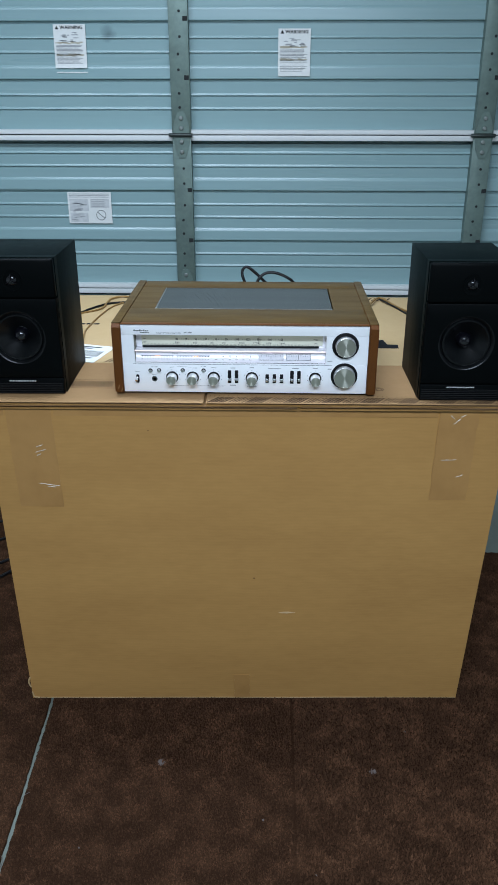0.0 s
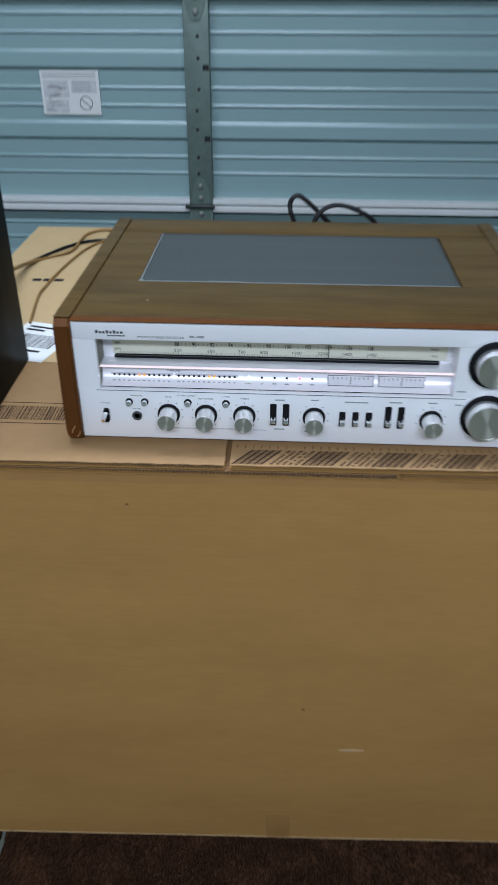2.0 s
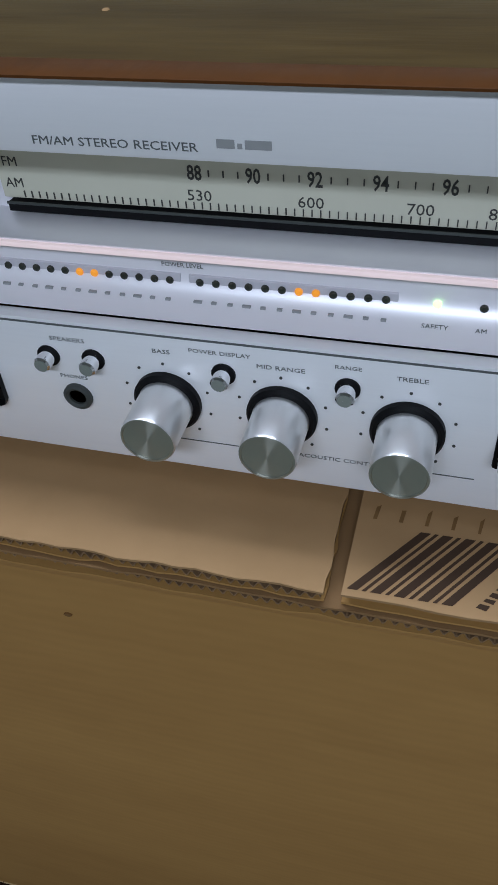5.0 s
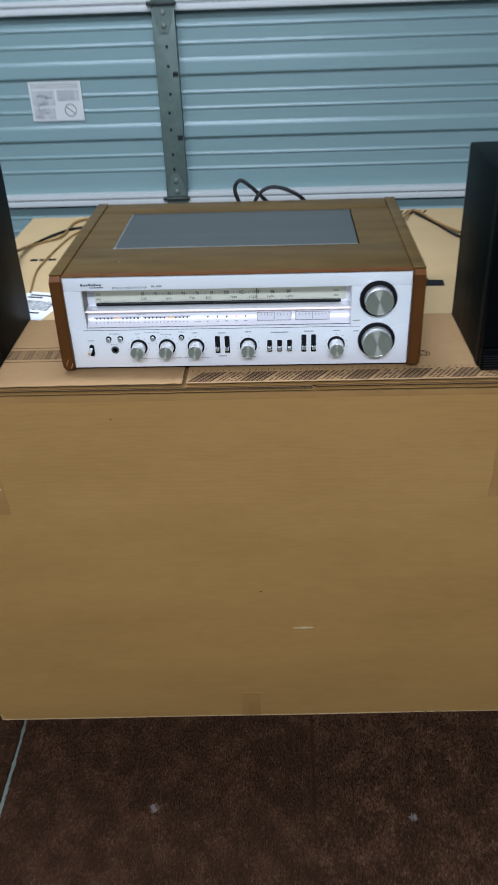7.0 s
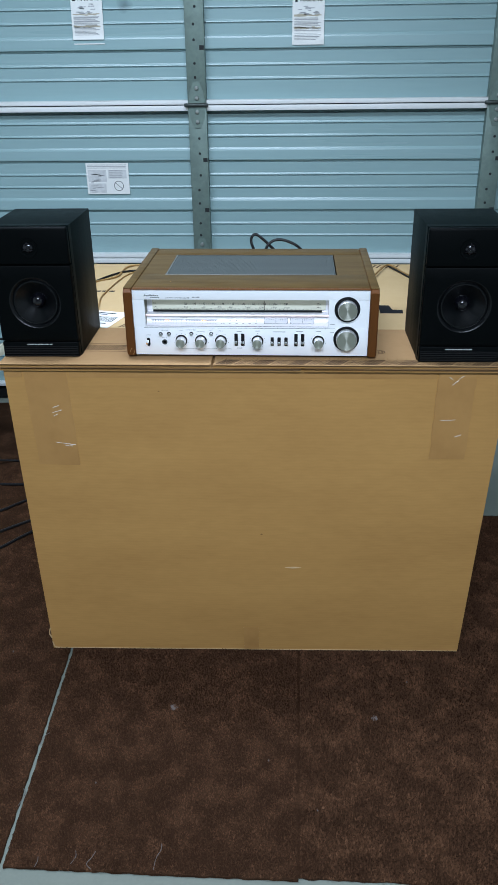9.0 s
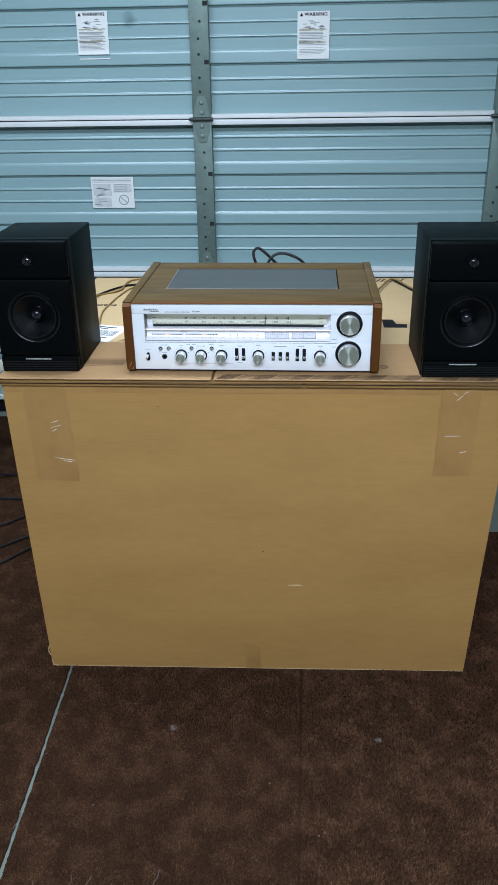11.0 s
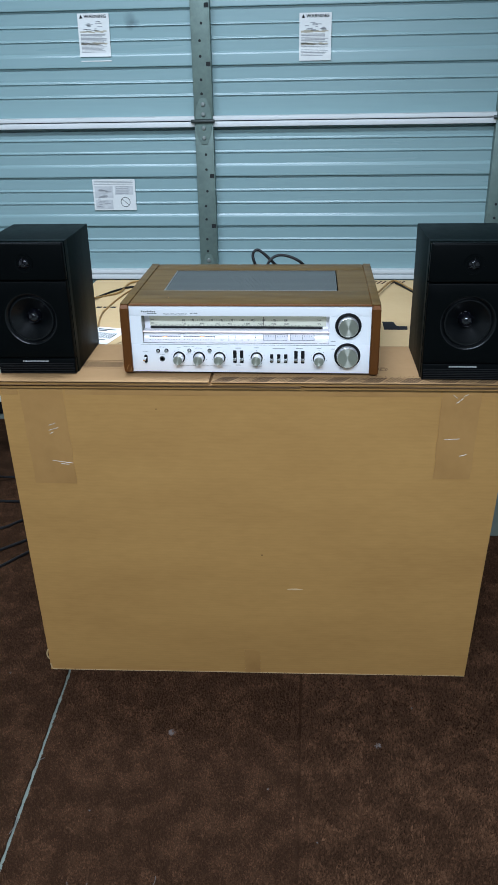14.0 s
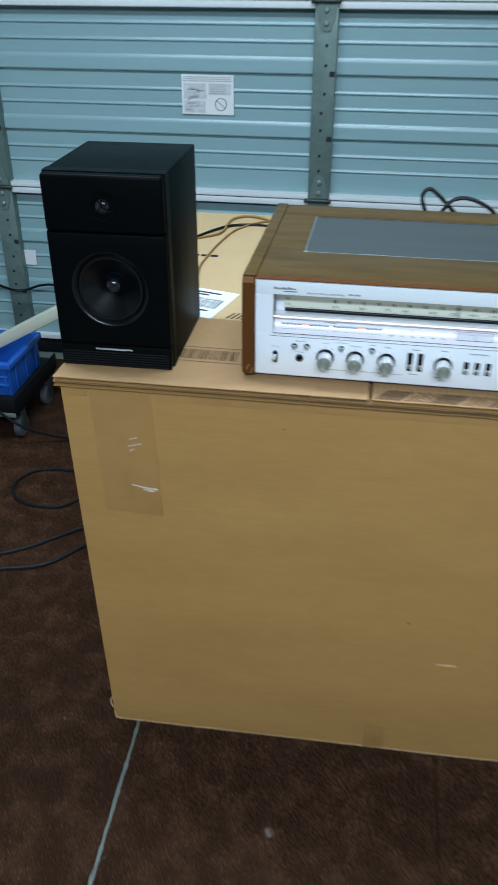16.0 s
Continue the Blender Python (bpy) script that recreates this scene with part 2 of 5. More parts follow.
M_DOME = mat("glossy_dust_cap", (0.003, 0.003, 0.005), 0.14, var=0.05, spec=0.6)
M_SILVER = mat("silver_lettering", (0.50, 0.50, 0.49), 0.4, var=0.05)
M_CABLE = mat("black_cable", (0.006, 0.006, 0.0065), 0.45, var=0.1, scale=30, spec=0.22)
M_YELLOW = mat("amber_wire", (0.27, 0.15, 0.04), 0.45, var=0.25, scale=30)
M_BLUE = mat("blue_plastic", (0.02, 0.10, 0.42), 0.4, var=0.12, scale=8, tint=(0.015, 0.06, 0.27))
M_PINE = mat("pale_wood_stick", (0.56, 0.55, 0.42), 0.6, var=0.2, scale=8, stretch=(1, 6, 6), tint=(0.42, 0.40, 0.29))
M_WHEEL = mat("grey_caster_wheel", (0.085, 0.09, 0.095), 0.5, var=0.15, scale=30)
M_LINT = mat("pale_lint", (0.125, 0.10, 0.088), 0.9, var=0.25, scale=60)


# ---- building helpers ----
def empty(name, m, label, category, group="", kind=""):
    ob = new(name)
    ob.matrix_world = m
    ob.empty_display_size = 0.05
    return tagged(ob, label, category, group, kind)


def mesh_of(name, bm, material, smooth=False):
    me = bpy.data.meshes.new(name)
    bmesh.ops.recalc_face_normals(bm, faces=bm.faces)
    bm.to_mesh(me)
    bm.free()
    me.materials.append(material)
    if smooth:
        for p in me.polygons:
            p.use_smooth = True
        me.set_sharp_from_angle(angle=radians(35))
    return me


def part(name, bm, material, parent=None, label="", smooth=True):
    ob = new(name, mesh_of(name, bm, material, smooth))
    if parent:
        ob.parent = parent
    return tagged(ob, label)


def share(name, me, parent, loc=(0, 0, 0), rot=(0, 0, 0)):
    ob = new(name, me)
    ob.parent = parent
    ob.location = loc
    ob.rotation_euler = rot
    return ob


def thing(name, bm, material, label, category, group="", kind="", smooth=True):
    return tagged(part(name, bm, material, None, "", smooth), label, category, group, kind)


def block(x0, x1, y0, y1, z0, z1, bev=0.0, seg=2, bm=None):
    bm = bm or bmesh.new()
    r = bmesh.ops.create_cube(bm, size=1)
    for v in r["verts"]:
        v.co = Vector((x0 + (v.co.x + 0.5) * (x1 - x0), y0 + (v.co.y + 0.5) * (y1 - y0), z0 + (v.co.z + 0.5) * (z1 - z0)))
    if bev:
        es = list({e for v in r["verts"] for e in v.link_edges})
        bmesh.ops.bevel(bm, geom=es, offset=bev, segments=seg, affect="EDGES", profile=0.5)
    return bm


def lathe(profile, axis="y", seg=32, at=(0, 0, 0), bm=None, caps=True):
    """Turns (radius, along) pairs about an axis through at."""
    bm = bm or bmesh.new()
    rings = []
    for r, h in profile:
        ring = []
        for i in range(seg):
            a = 2 * math.pi * i / seg
            c, s = r * math.cos(a), r * math.sin(a)
            p = {"y": (c, h, s), "z": (c, s, h), "x": (h, c, s)}[axis]
            ring.append(bm.verts.new(Vector(p) + Vector(at)))
        rings.append(ring)
    for a, b in zip(rings, rings[1:]):
        for i in range(seg):
            j = (i + 1) % seg
            bm.faces.new((a[i], a[j], b[j], b[i]))
    for ring in (rings[0], rings[-1]) if caps else ():
        if (ring[0].co - ring[seg // 2].co).length > 1e-5:
            bm.faces.new(ring)
    return bm


def prism(outline, x0, x1, bm=None):
    """A (y, z) outline drawn out along x."""
    bm = bm or bmesh.new()
    a = [bm.verts.new((x0, y, z)) for y, z in outline]
    b = [bm.verts.new((x1, y, z)) for y, z in outline]
    k = len(outline)
    for i in range(k):
        j = (i + 1) % k
        bm.faces.new((a[i], a[j], b[j], b[i]))
    bm.faces.new(a)
    bm.faces.new(b[::-1])
    return bm


def thicken(bm, dy):
    """Closes an open sheet into a slab dy thick along y."""
    faces = bm.faces[:]
    rim = [e for e in bm.edges if len(e.link_faces) == 1]
    m = {v: bm.verts.new(v.co + Vector((0, dy, 0))) for v in bm.verts[:]}
    for f in faces:
        bm.faces.new([m[v] for v in reversed(f.verts)])
    for e in rim:
        a, b = e.verts
        bm.faces.new((a, b, m[b], m[a]))


def plate(outline, z0, z1, bm=None):
    """An (x, y) outline raised from z0 to z1."""
    bm = bm or bmesh.new()
    a = [bm.verts.new((x, y, z0)) for x, y in outline]
    b = [bm.verts.new((x, y, z1)) for x, y in outline]
    k = len(outline)
    for i in range(k):
        j = (i + 1) % k
        bm.faces.new((a[i], a[j], b[j], b[i]))
    bm.faces.new(a[::-1])
    bm.faces.new(b)
    return bm


def holed_board(x0, x1, z0, z1, y0, y1, cx, cz, r, bev, seg=64):
    """A board in the xz plane, front at y0, with a round hole through it and softened front edges."""
    bm = bmesh.new()

    def rect(inset, y):
        a0, a1, c0, c1 = x0 + inset, x1 - inset, z0 + inset, z1 - inset
        ring = []
        for i in range(seg):
            a = 2 * math.pi * (i + 0.5) / seg
            dx, dz = math.cos(a), math.sin(a)
            t = min(((a1 if dx > 0 else a0) - cx) / dx, ((c1 if dz > 0 else c0) - cz) / dz)
            ring.append(Vector((cx + dx * t, y, cz + dz * t)))
        for q in ((a0, c0), (a0, c1), (a1, c0), (a1, c1)):
            k = min(range(seg), key=lambda i: (ring[i] - Vector((q[0], y, q[1]))).length)
            ring[k] = Vector((q[0], y, q[1]))
        return [bm.verts.new(v) for v in ring]

    def circ(rr, y):
        return [bm.verts.new((cx + rr * math.cos(2 * math.pi * (i + 0.5) / seg), y, cz + rr * math.sin(2 * math.pi * (i + 0.5) / seg))) for i in range(seg)]
    rings = [circ(r, y1), circ(r, y0 + 0.002), circ(r + 0.002, y0), rect(bev, y0), rect(bev * 0.3, y0 + bev * 0.3), rect(0, y0 + bev), rect(0, y1)]
    for a, b in zip(rings, rings[1:] + rings[:1]):
        for i in range(seg):
            j = (i + 1) % seg
            bm.faces.new((a[i], a[j], b[j], b[i]))
    return bm


def smooth_path(pts, n=8):
    out = []
    P = [Vector(p) for p in pts]
    for i in range(len(P) - 1):
        a, b, c, d = P[max(i - 1, 0)], P[i], P[i + 1], P[min(i + 2, len(P) - 1)]
        for k in range(n):
            t = k / n
            out.append(0.5 * ((2 * b) + (c - a) * t + (2 * a - 5 * b + 4 * c - d) * t * t + (3 * b - a - 3 * c + d) * t ** 3))
    out.append(P[-1])
    return out


def tube(pts, r, seg=8, n=8, bm=None):
    bm = bm or bmesh.new()
    path = smooth_path(pts, n)
    rings = []
    for i, p in enumerate(path):
        d = (path[min(i + 1, len(path) - 1)] - path[max(i - 1, 0)]).normalized()
        u = d.cross(Vector((0, 0, 1)))
        u = u.normalized() if u.length > 1e-4 else Vector((1, 0, 0))
        w = d.cross(u)
        rings.append([bm.verts.new(p + r * (math.cos(2 * math.pi * k / seg) * u + math.sin(2 * math.pi * k / seg) * w)) for k in range(seg)])
    for a, b in zip(rings, rings[1:]):
        for i in range(seg):
            j = (i + 1) % seg
            bm.faces.new((a[i], a[j], b[j], b[i]))
    bm.faces.new(rings[0])
    bm.faces.new(rings[-1])
    return bm


def words(text, size, x, z, y, parent, material, name="lettering", align="CENTER", turn=None, thick=0.00006, wide=1.0, bold=0.0):
    """Built-in font, upright and facing -y, or laid by the matrix turn."""
    cu = bpy.data.curves.new(name, "FONT")
    cu.body, cu.size, cu.align_x, cu.align_y = text, size, align, "CENTER"
    cu.extrude, cu.offset = thick, bold
    cu.resolution_u = 2
    tmp = new("tmp", cu)
    bpy.context.view_layer.update()
    me = bpy.data.meshes.new_from_object(tmp.evaluated_get(bpy.context.evaluated_depsgraph_get()))
    bpy.data.objects.remove(tmp)
    bpy.data.curves.remove(cu)
    me.transform(Matrix.Diagonal((wide, 1, 1, 1)))
    me.transform(turn if turn else pose(x, y, z, 90))
    bm = bmesh.new()
    bm.from_mesh(me)
    bmesh.ops.remove_doubles(bm, verts=bm.verts, dist=1e-6)
    bm.to_mesh(me)
    bm.free()
    me.materials.clear()
    me.materials.append(material)
    ob = new(name, me)
    ob.parent = parent
    return ob


# ---- structure ----
# Unseen walls and ceiling close the room; YS lies far back for dim reflections.
XW0, XW1, YS, ZC = -2.6, 2.6, -6.0, 2.75
thing("floor", block(XW0 - 0.15, XW1 + 0.15, YS - 0.15, 2.2, -0.15, 0.0), M_CONC, "bare grey concrete garage floor slab", "floor", kind="structure")
thing("ceiling", block(XW0 - 0.15, XW1 + 0.15, YS - 0.15, 2.2, ZC, ZC + 0.1), M_CEIL, "plain white ceiling of the storage garage", "ceiling", kind="structure")
thing("wall_west", block(XW0 - 0.15, XW0, YS, 2.05, 0, ZC), M_WALL, "plain grey painted side wall", "wall", kind="structure")
thing("wall_east", block(XW1, XW1 + 0.15, YS, 2.05, 0, ZC), M_WALL, "plain grey painted side wall", "wall", kind="structure")
thing("wall_south", block(XW0 - 0.15, XW1 + 0.15, YS - 0.15, YS, 0, ZC), M_WALL, "plain grey painted end wall, out of view", "wall", kind="structure")
thing("wall_north", block(XW0, XW1, 1.95, 2.05, 2.45, ZC), M_WALL, "plain wall strip above the garage door", "wall", kind="structure")



def fringe(x0, x1, y0, y1, step, amp, seed, z1, slant0=0.0, slant1=0.0):
    """A carpet strip with slightly ragged edges."""
    rng = random.Random(seed)
    o = []
    k = int((x1 - x0) / step)
    o += [(x0 + (x1 - x0) * i / k, y0 + rng.uniform(-amp, amp)) for i in range(k)]
    k = int((y1 - y0) / step)
    o += [(x1 + rng.uniform(-amp, amp), y0 + (y1 - y0) * i / k) for i in range(k)]
    k = int((x1 - x0) / step)
    o += [(x1 - (x1 - x0) * i / k, y1 + rng.uniform(-amp, amp)) for i in range(k)]
    k = int((y1 - y0) / step)
    o += [(x0 + rng.uniform(-amp, amp), y1 - (y1 - y0) * i / k) for i in range(k)]
    o = [(x + (slant0 * (x1 - x) + slant1 * (x - x0)) / (x1 - x0) * y, y) for x, y in o]
    return plate(o, 0.0005, z1)


# carpet strips lie with their pile level at about z 0.006
thing("carpet", fringe(-0.5040, 0.119, -0.612, 0.790, 0.012, 0.0013, 1, 0.006, slant0=-0.035), M_CARPET,
                 "dark brown cut-pile carpet strip on bare concrete", "carpet", group="carpet strips", kind="structure", smooth=False)
thing("carpet", fringe(0.1150, 2.2, -0.606, 0.790, 0.012, 0.0018, 2, 0.0040), M_CARPET,
      "dark brown cut-pile carpet strip on bare concrete", "carpet", group="carpet strips", kind="structure", smooth=False)
thing("carpet", fringe(-2.4, -0.5130, -0.62, 1.72, 0.012, 0.0013, 3, 0.006, slant1=-0.035), M_CARPET,
      "dark brown cut-pile carpet strip on bare concrete", "carpet", group="carpet strips", kind="structure", smooth=False)

# ---- sectional garage door ----
DY = 1.80
door = empty("garage_door", pose(0, DY, 0), "closed pale blue-green ribbed steel sectional garage door", "garage door", kind="structure")
JOINTS = [0.069, 0.682, 1.295, 1.908, 2.521]
DX0, DX1 = XW0 + 0.02, XW1 - 0.02


def section_outline(z0, z1):
    """Inner face (toward -y) from top to bottom, then a thin back."""
    f = [(-0.024, z1 - 0.002), (-0.026, z1 - 0.022), (0.020, z1 - 0.0235), (0.020, z1 - 0.0345), (0.0, z1 - 0.0360)]
    for k, b in enumerate((0.400, 0.200, 0.0)):
        for d in (0.143, 0.093):
            c = z0 + b + d
            f += [(0.0, c + 0.0080), (-0.0008, c + 0.0060), (-0.0023, c + 0.0030), (-0.0032, c + 0.0002), (-0.0032, c - 0.0008), (0.0034, c - 0.0026), (0.0034, c - 0.0052), (0.0, c - 0.0062)]
        if k < 2:
            f += [(0.0, z0 + b + 0.0500), (-0.0034, z0 + b + 0.0435), (-0.0050, z0 + b + 0.0380), (-0.0066, z0 + b + 0.004), (-0.0060, z0 + b + 0.001), (0.008, z0 + b - 0.001), (0.008, z0 + b - 0.0075), (0.0, z0 + b - 0.009)]
    f += [(0.0, z0 + 0.018), (-0.024, z0 + 0.016), (-0.026, z0 + 0.002)]
    return [(0.03, z1 - 0.002)] + f + [(0.03, z0 + 0.002)]


for z0, z1 in zip(JOINTS, JOINTS[1:]):
    sec = part("panel_section", prism(section_outline(z0, z1), DX0, DX1), M_DOOR, door, smooth=False)
    part("top_rail", block(DX0, DX1, -0.0305, -0.0255, z1 - 0.0215, z1 - 0.002, 0.001), M_RAIL, sec, "white painted top rail")
    part("bottom_rail", block(DX0, DX1, -0.0305, -0.0255, z0 + 0.002, z0 + 0.0165, 0.001), M_RAIL, sec, "white painted bottom rail")
    part("rail_ledge", block(DX0, DX1, -0.0305, -0.001, z0 + 0.0168, z0 + 0.0185, 0.0), M_RAIL, sec, "white painted ledge")
part("bottom_seal", block(DX0, DX1, -0.02, 0.02, 0.004, 0.06, 0.008), M_RUBBER, door, "black rubber bottom seal")


def stile_outline(x, z0, z1):
    return block(x - 0.037, x + 0.037, -0.0365, -0.031, z0, z1, 0.0015)


hole_me = mesh_of("stile_hole", lathe([(0.0052, 0.0), (0.0052, -0.0006)], "y", 10), M_HOLE)
slot_me = mesh_of("stile_notch", block(-0.009, 0.009, -0.0006, 0, -0.008, 0.008), M_HOLE)
bolt_me = mesh_of("bolt_head", lathe([(0.0085, 0), (0.0085, -0.003), (0.006, -0.0055), (0.0, -0.006)], "y", 10), M_ZINC, True)
for sx in (-1.490, -0.309, 0.872, 2.053):
    for z0, z1 in zip(JOINTS, JOINTS[1:]):
        st = part("stile", stile_outline(sx, z0 + 0.004, z1 - 0.004), M_GALV, door, "galvanised steel stile")
        part("stile_flange", block(sx - 0.037, sx - 0.033, -0.031, -0.001, z0 + 0.02, z1 - 0.026), M_GALV, st)
        part("stile_flange", block(sx + 0.033, sx + 0.037, -0.031, -0.001, z0 + 0.02, z1 - 0.026), M_GALV, st)
        for dz in (0.205, 0.405):
            share("stile_notch", slot_me, st, (sx + 0.026, -0.0366, z0 + dz))
        for dz in (0.10, 0.15, 0.232, 0.286, 0.345, 0.43, 0.488):
            share("stile_hole", hole_me, st, (sx + (0.004 if dz > 0.3 else -0.004), -0.0366, z0 + dz))
for sx in (-1.490, -0.309, 0.872, 2.053):
    for zj in JOINTS[1:-1]:
        hg = empty("hinge", pose(sx, -0.0367, zj), "galvanised roller hinge", "hinge")
        hg.parent = door
        for k in ("label", "category"):
            del hg[k]
        out = [(-0.030, 0.008), (-0.032, 0.020), (-0.026, 0.052), (-0.012, 0.085), (0.012, 0.085), (0.026, 0.052), (0.032, 0.020), (0.030, 0.008)]
        bm = plate(out, 0.0, 0.0035)
        bm.transform(pose(0, 0, 0, 90))
        part("hinge_leaf", bm, M_GALV, hg)
        bm = plate([(x, -z) for x, z in out][::-1], 0.0, 0.0035)
        bm.transform(pose(0, 0, 0, 90))
        part("hinge_leaf", bm, M_GALV, hg)
        part("hinge_barrel", lathe([(0.006, -0.050), (0.0072, -0.048), (0.0072, 0.042), (0.006, 0.044)], "x", 12, (0, -0.006, 0)), M_PIVOT, hg, "dark greasy hinge pivot")
        for bz in (0.025, 0.062, -0.025, -0.062):
            share("bolt_head", bolt_me, hg, (0, -0.0035, bz))

# ---- large cardboard box ----
TOP = 0.882
box = empty("cardboard_box", pose(0, 0, 0), "large plain brown corrugated cardboard box with taped corners", "box")


def front_y(x, z):
    """The slightly bulging, leaning front."""
    u = (x + 0.56) / 1.12
    low, high = 0.041 + 0.034 * u, -0.040 + 0.018 * u
    bulge = 0.012 * math.sin(math.pi * min(max(u, 0), 1)) * math.sin(math.pi * min(max(z / 0.87, 0), 1))
    return low + (high - low) * z / 0.87 - bulge


def left_x(z):
    return -0.562 + 0.017 * z / 0.87


def right_x(z):
    return 0.552 + 0.007 * z / 0.87


ZB, ZT = 0.007, 0.8666
bm = bmesh.new()
NX, NZ = 36, 24
rng = random.Random(5)
grid = []
for k in range(NZ + 1):
    z = ZB + (ZT - ZB) * k / NZ
    row = []
    for i in range(NX + 1):
        x = left_x(z) + (right_x(z) - left_x(z)) * i / NX
        row.append(bm.verts.new((x, front_y(x, z) + 0.0010 * noise.noise((x * 4, z * 5, 1.3)), z)))
    grid.append(row)
for a, b in zip(grid, grid[1:]):
    for i in range(NX):
        bm.faces.new((a[i], a[i + 1], b[i + 1], b[i]))
thicken(bm, 0.006)
front = part("front_panel", bm, M_CARD, box)
YB = 0.848
for nm, f in (("side_panel", left_x), ("side_panel", right_x)):
    s = 1 if f is right_x else -1
    o = 0.0008
    bm = bmesh.new()
    q = []
    for z in (ZB, ZT):
        for y in (front_y(f(z), z) + 0.0065, YB):
            for dx in (-o, -0.006):
                q.append(bm.verts.new((f(z) + s * dx, y, z)))
    for idx in ((0, 1, 3, 2), (4, 5, 7, 6), (0, 1, 5, 4), (2, 3, 7, 6), (0, 2, 6, 4), (1, 3, 7, 5)):
        bm.faces.new([q[i] for i in idx])
    part(nm, bm, M_CARD, box)
part("back_panel", block(-0.55, 0.56, YB - 0.006, YB, ZB, ZT), M_CARD, box)


def flute(x0, x1, z, y0, y1, parent, seed):
    """The wavy inner layer that shows at a cut cardboard edge."""
    bm = bmesh.new()
    n = int((x1 - x0) / 0.0007)
    prev = None
    for i in range(n + 1):
        x = x0 + (x1 - x0) * i / n
        zz = z + (0.0015 + 0.0003 * noise.noise((x * 25, seed, 4))) * math.sin(2 * math.pi * x / 0.0042 + 2 * noise.noise((x * 12, seed, 2)))
        ya = y0 + 0.0012 * noise.noise((x * 60, seed, 0))
        cur = [bm.verts.new((x, ya, zz - 0.0004)), bm.verts.new((x, ya, zz + 0.0004)), bm.verts.new((x, y1, zz + 0.0004)), bm.verts.new((x, y1, zz - 0.0004))]
        if prev:
            for k in range(4):
                bm.faces.new((prev[k], prev[(k + 1) % 4], cur[(k + 1) % 4], cur[k]))
        prev = cur
    part("flute", bm, M_CARD_EDGE, parent, "corrugated raw edge with shade in its colour", smooth=False)


def flap(x0, x1, z0, z1, lip, material, seed, label, torn=0):
    """A corrugated lid flap: two liners with the flute between them; lip gives the front edge."""
    rng = random.Random(seed)
    k = 60

    def outline(inset):
        o = [(x0 + (x1 - x0) * i / k, lip(x0 + (x1 - x0) * i / k) + inset + rng.uniform(-0.0007, 0.0007)) for i in range(k + 1)]
        if torn:
            o += [(x1 + rng.uniform(-0.0007, 0.0007), o[-1][1] + 0.006 * j) for j in range(1, 12)]
        return o + [(x1, FB), (x0, FB)]
    fl = part("lid_flap", plate(outline(0.0), z1 - 0.0011, z1), material, box, label, smooth=False)
    part("lower_liner", plate(outline(0.0006), z0, z0 + 0.0009), M_CARD, fl, smooth=False)
    part("core", block(x0 + 0.001, x1 - 0.001, lip(0.5 * (x0 + x1)) + 0.0175, FB - 0.001, z0 + 0.001, z1 - 0.0012), M_CARD_EDGE, fl, smooth=False)
    flute(x0 + 0.001, x1 - 0.001, 0.5 * (z0 + z1), 0.5 * (lip(x0) + lip(x1)) + 0.0028, lip(0.5 * (x0 + x1)) + 0.0172, fl, seed)
    return fl


FB = 0.203


def lip_top(x):
    return -0.0492 + 0.014 * (x + 0.56) / 1.12


def lip_low(x):
    return -0.0500 + 0.014 * (x + 0.56) / 1.12


flap(-0.551, -0.0850, TOP - 0.0066, TOP, lip_top, M_CARD_PALE, 11, "pale cardboard lid flap with a torn edge", torn=1)
flap_r = flap(-0.0790, 0.562, TOP - 0.0066, TOP, lip_top, M_CARD_PALE, 12, "printed cardboard lid flap with dark diagonal stripes")
flap(-0.551, 0.111, TOP - 0.0150, TOP - 0.0075, lip_low, M_CARD_INNER, 13, "lower cardboard lid flap")
flap(0.1165, 0.562, TOP - 0.0150, TOP - 0.0075, lip_low, M_CARD_INNER, 14, "lower cardboard lid flap")

part("rear_flap", block(-0.551, 0.562, FB + 0.002, YB, TOP - 0.0066, TOP + 0.0002, 0.0012), M_CARD_REAR, box, "pale rear lid flap")

# printing on the lid flap: groups of slanting stripes with bars of unreadable print between
z_ink = TOP + 0.0002
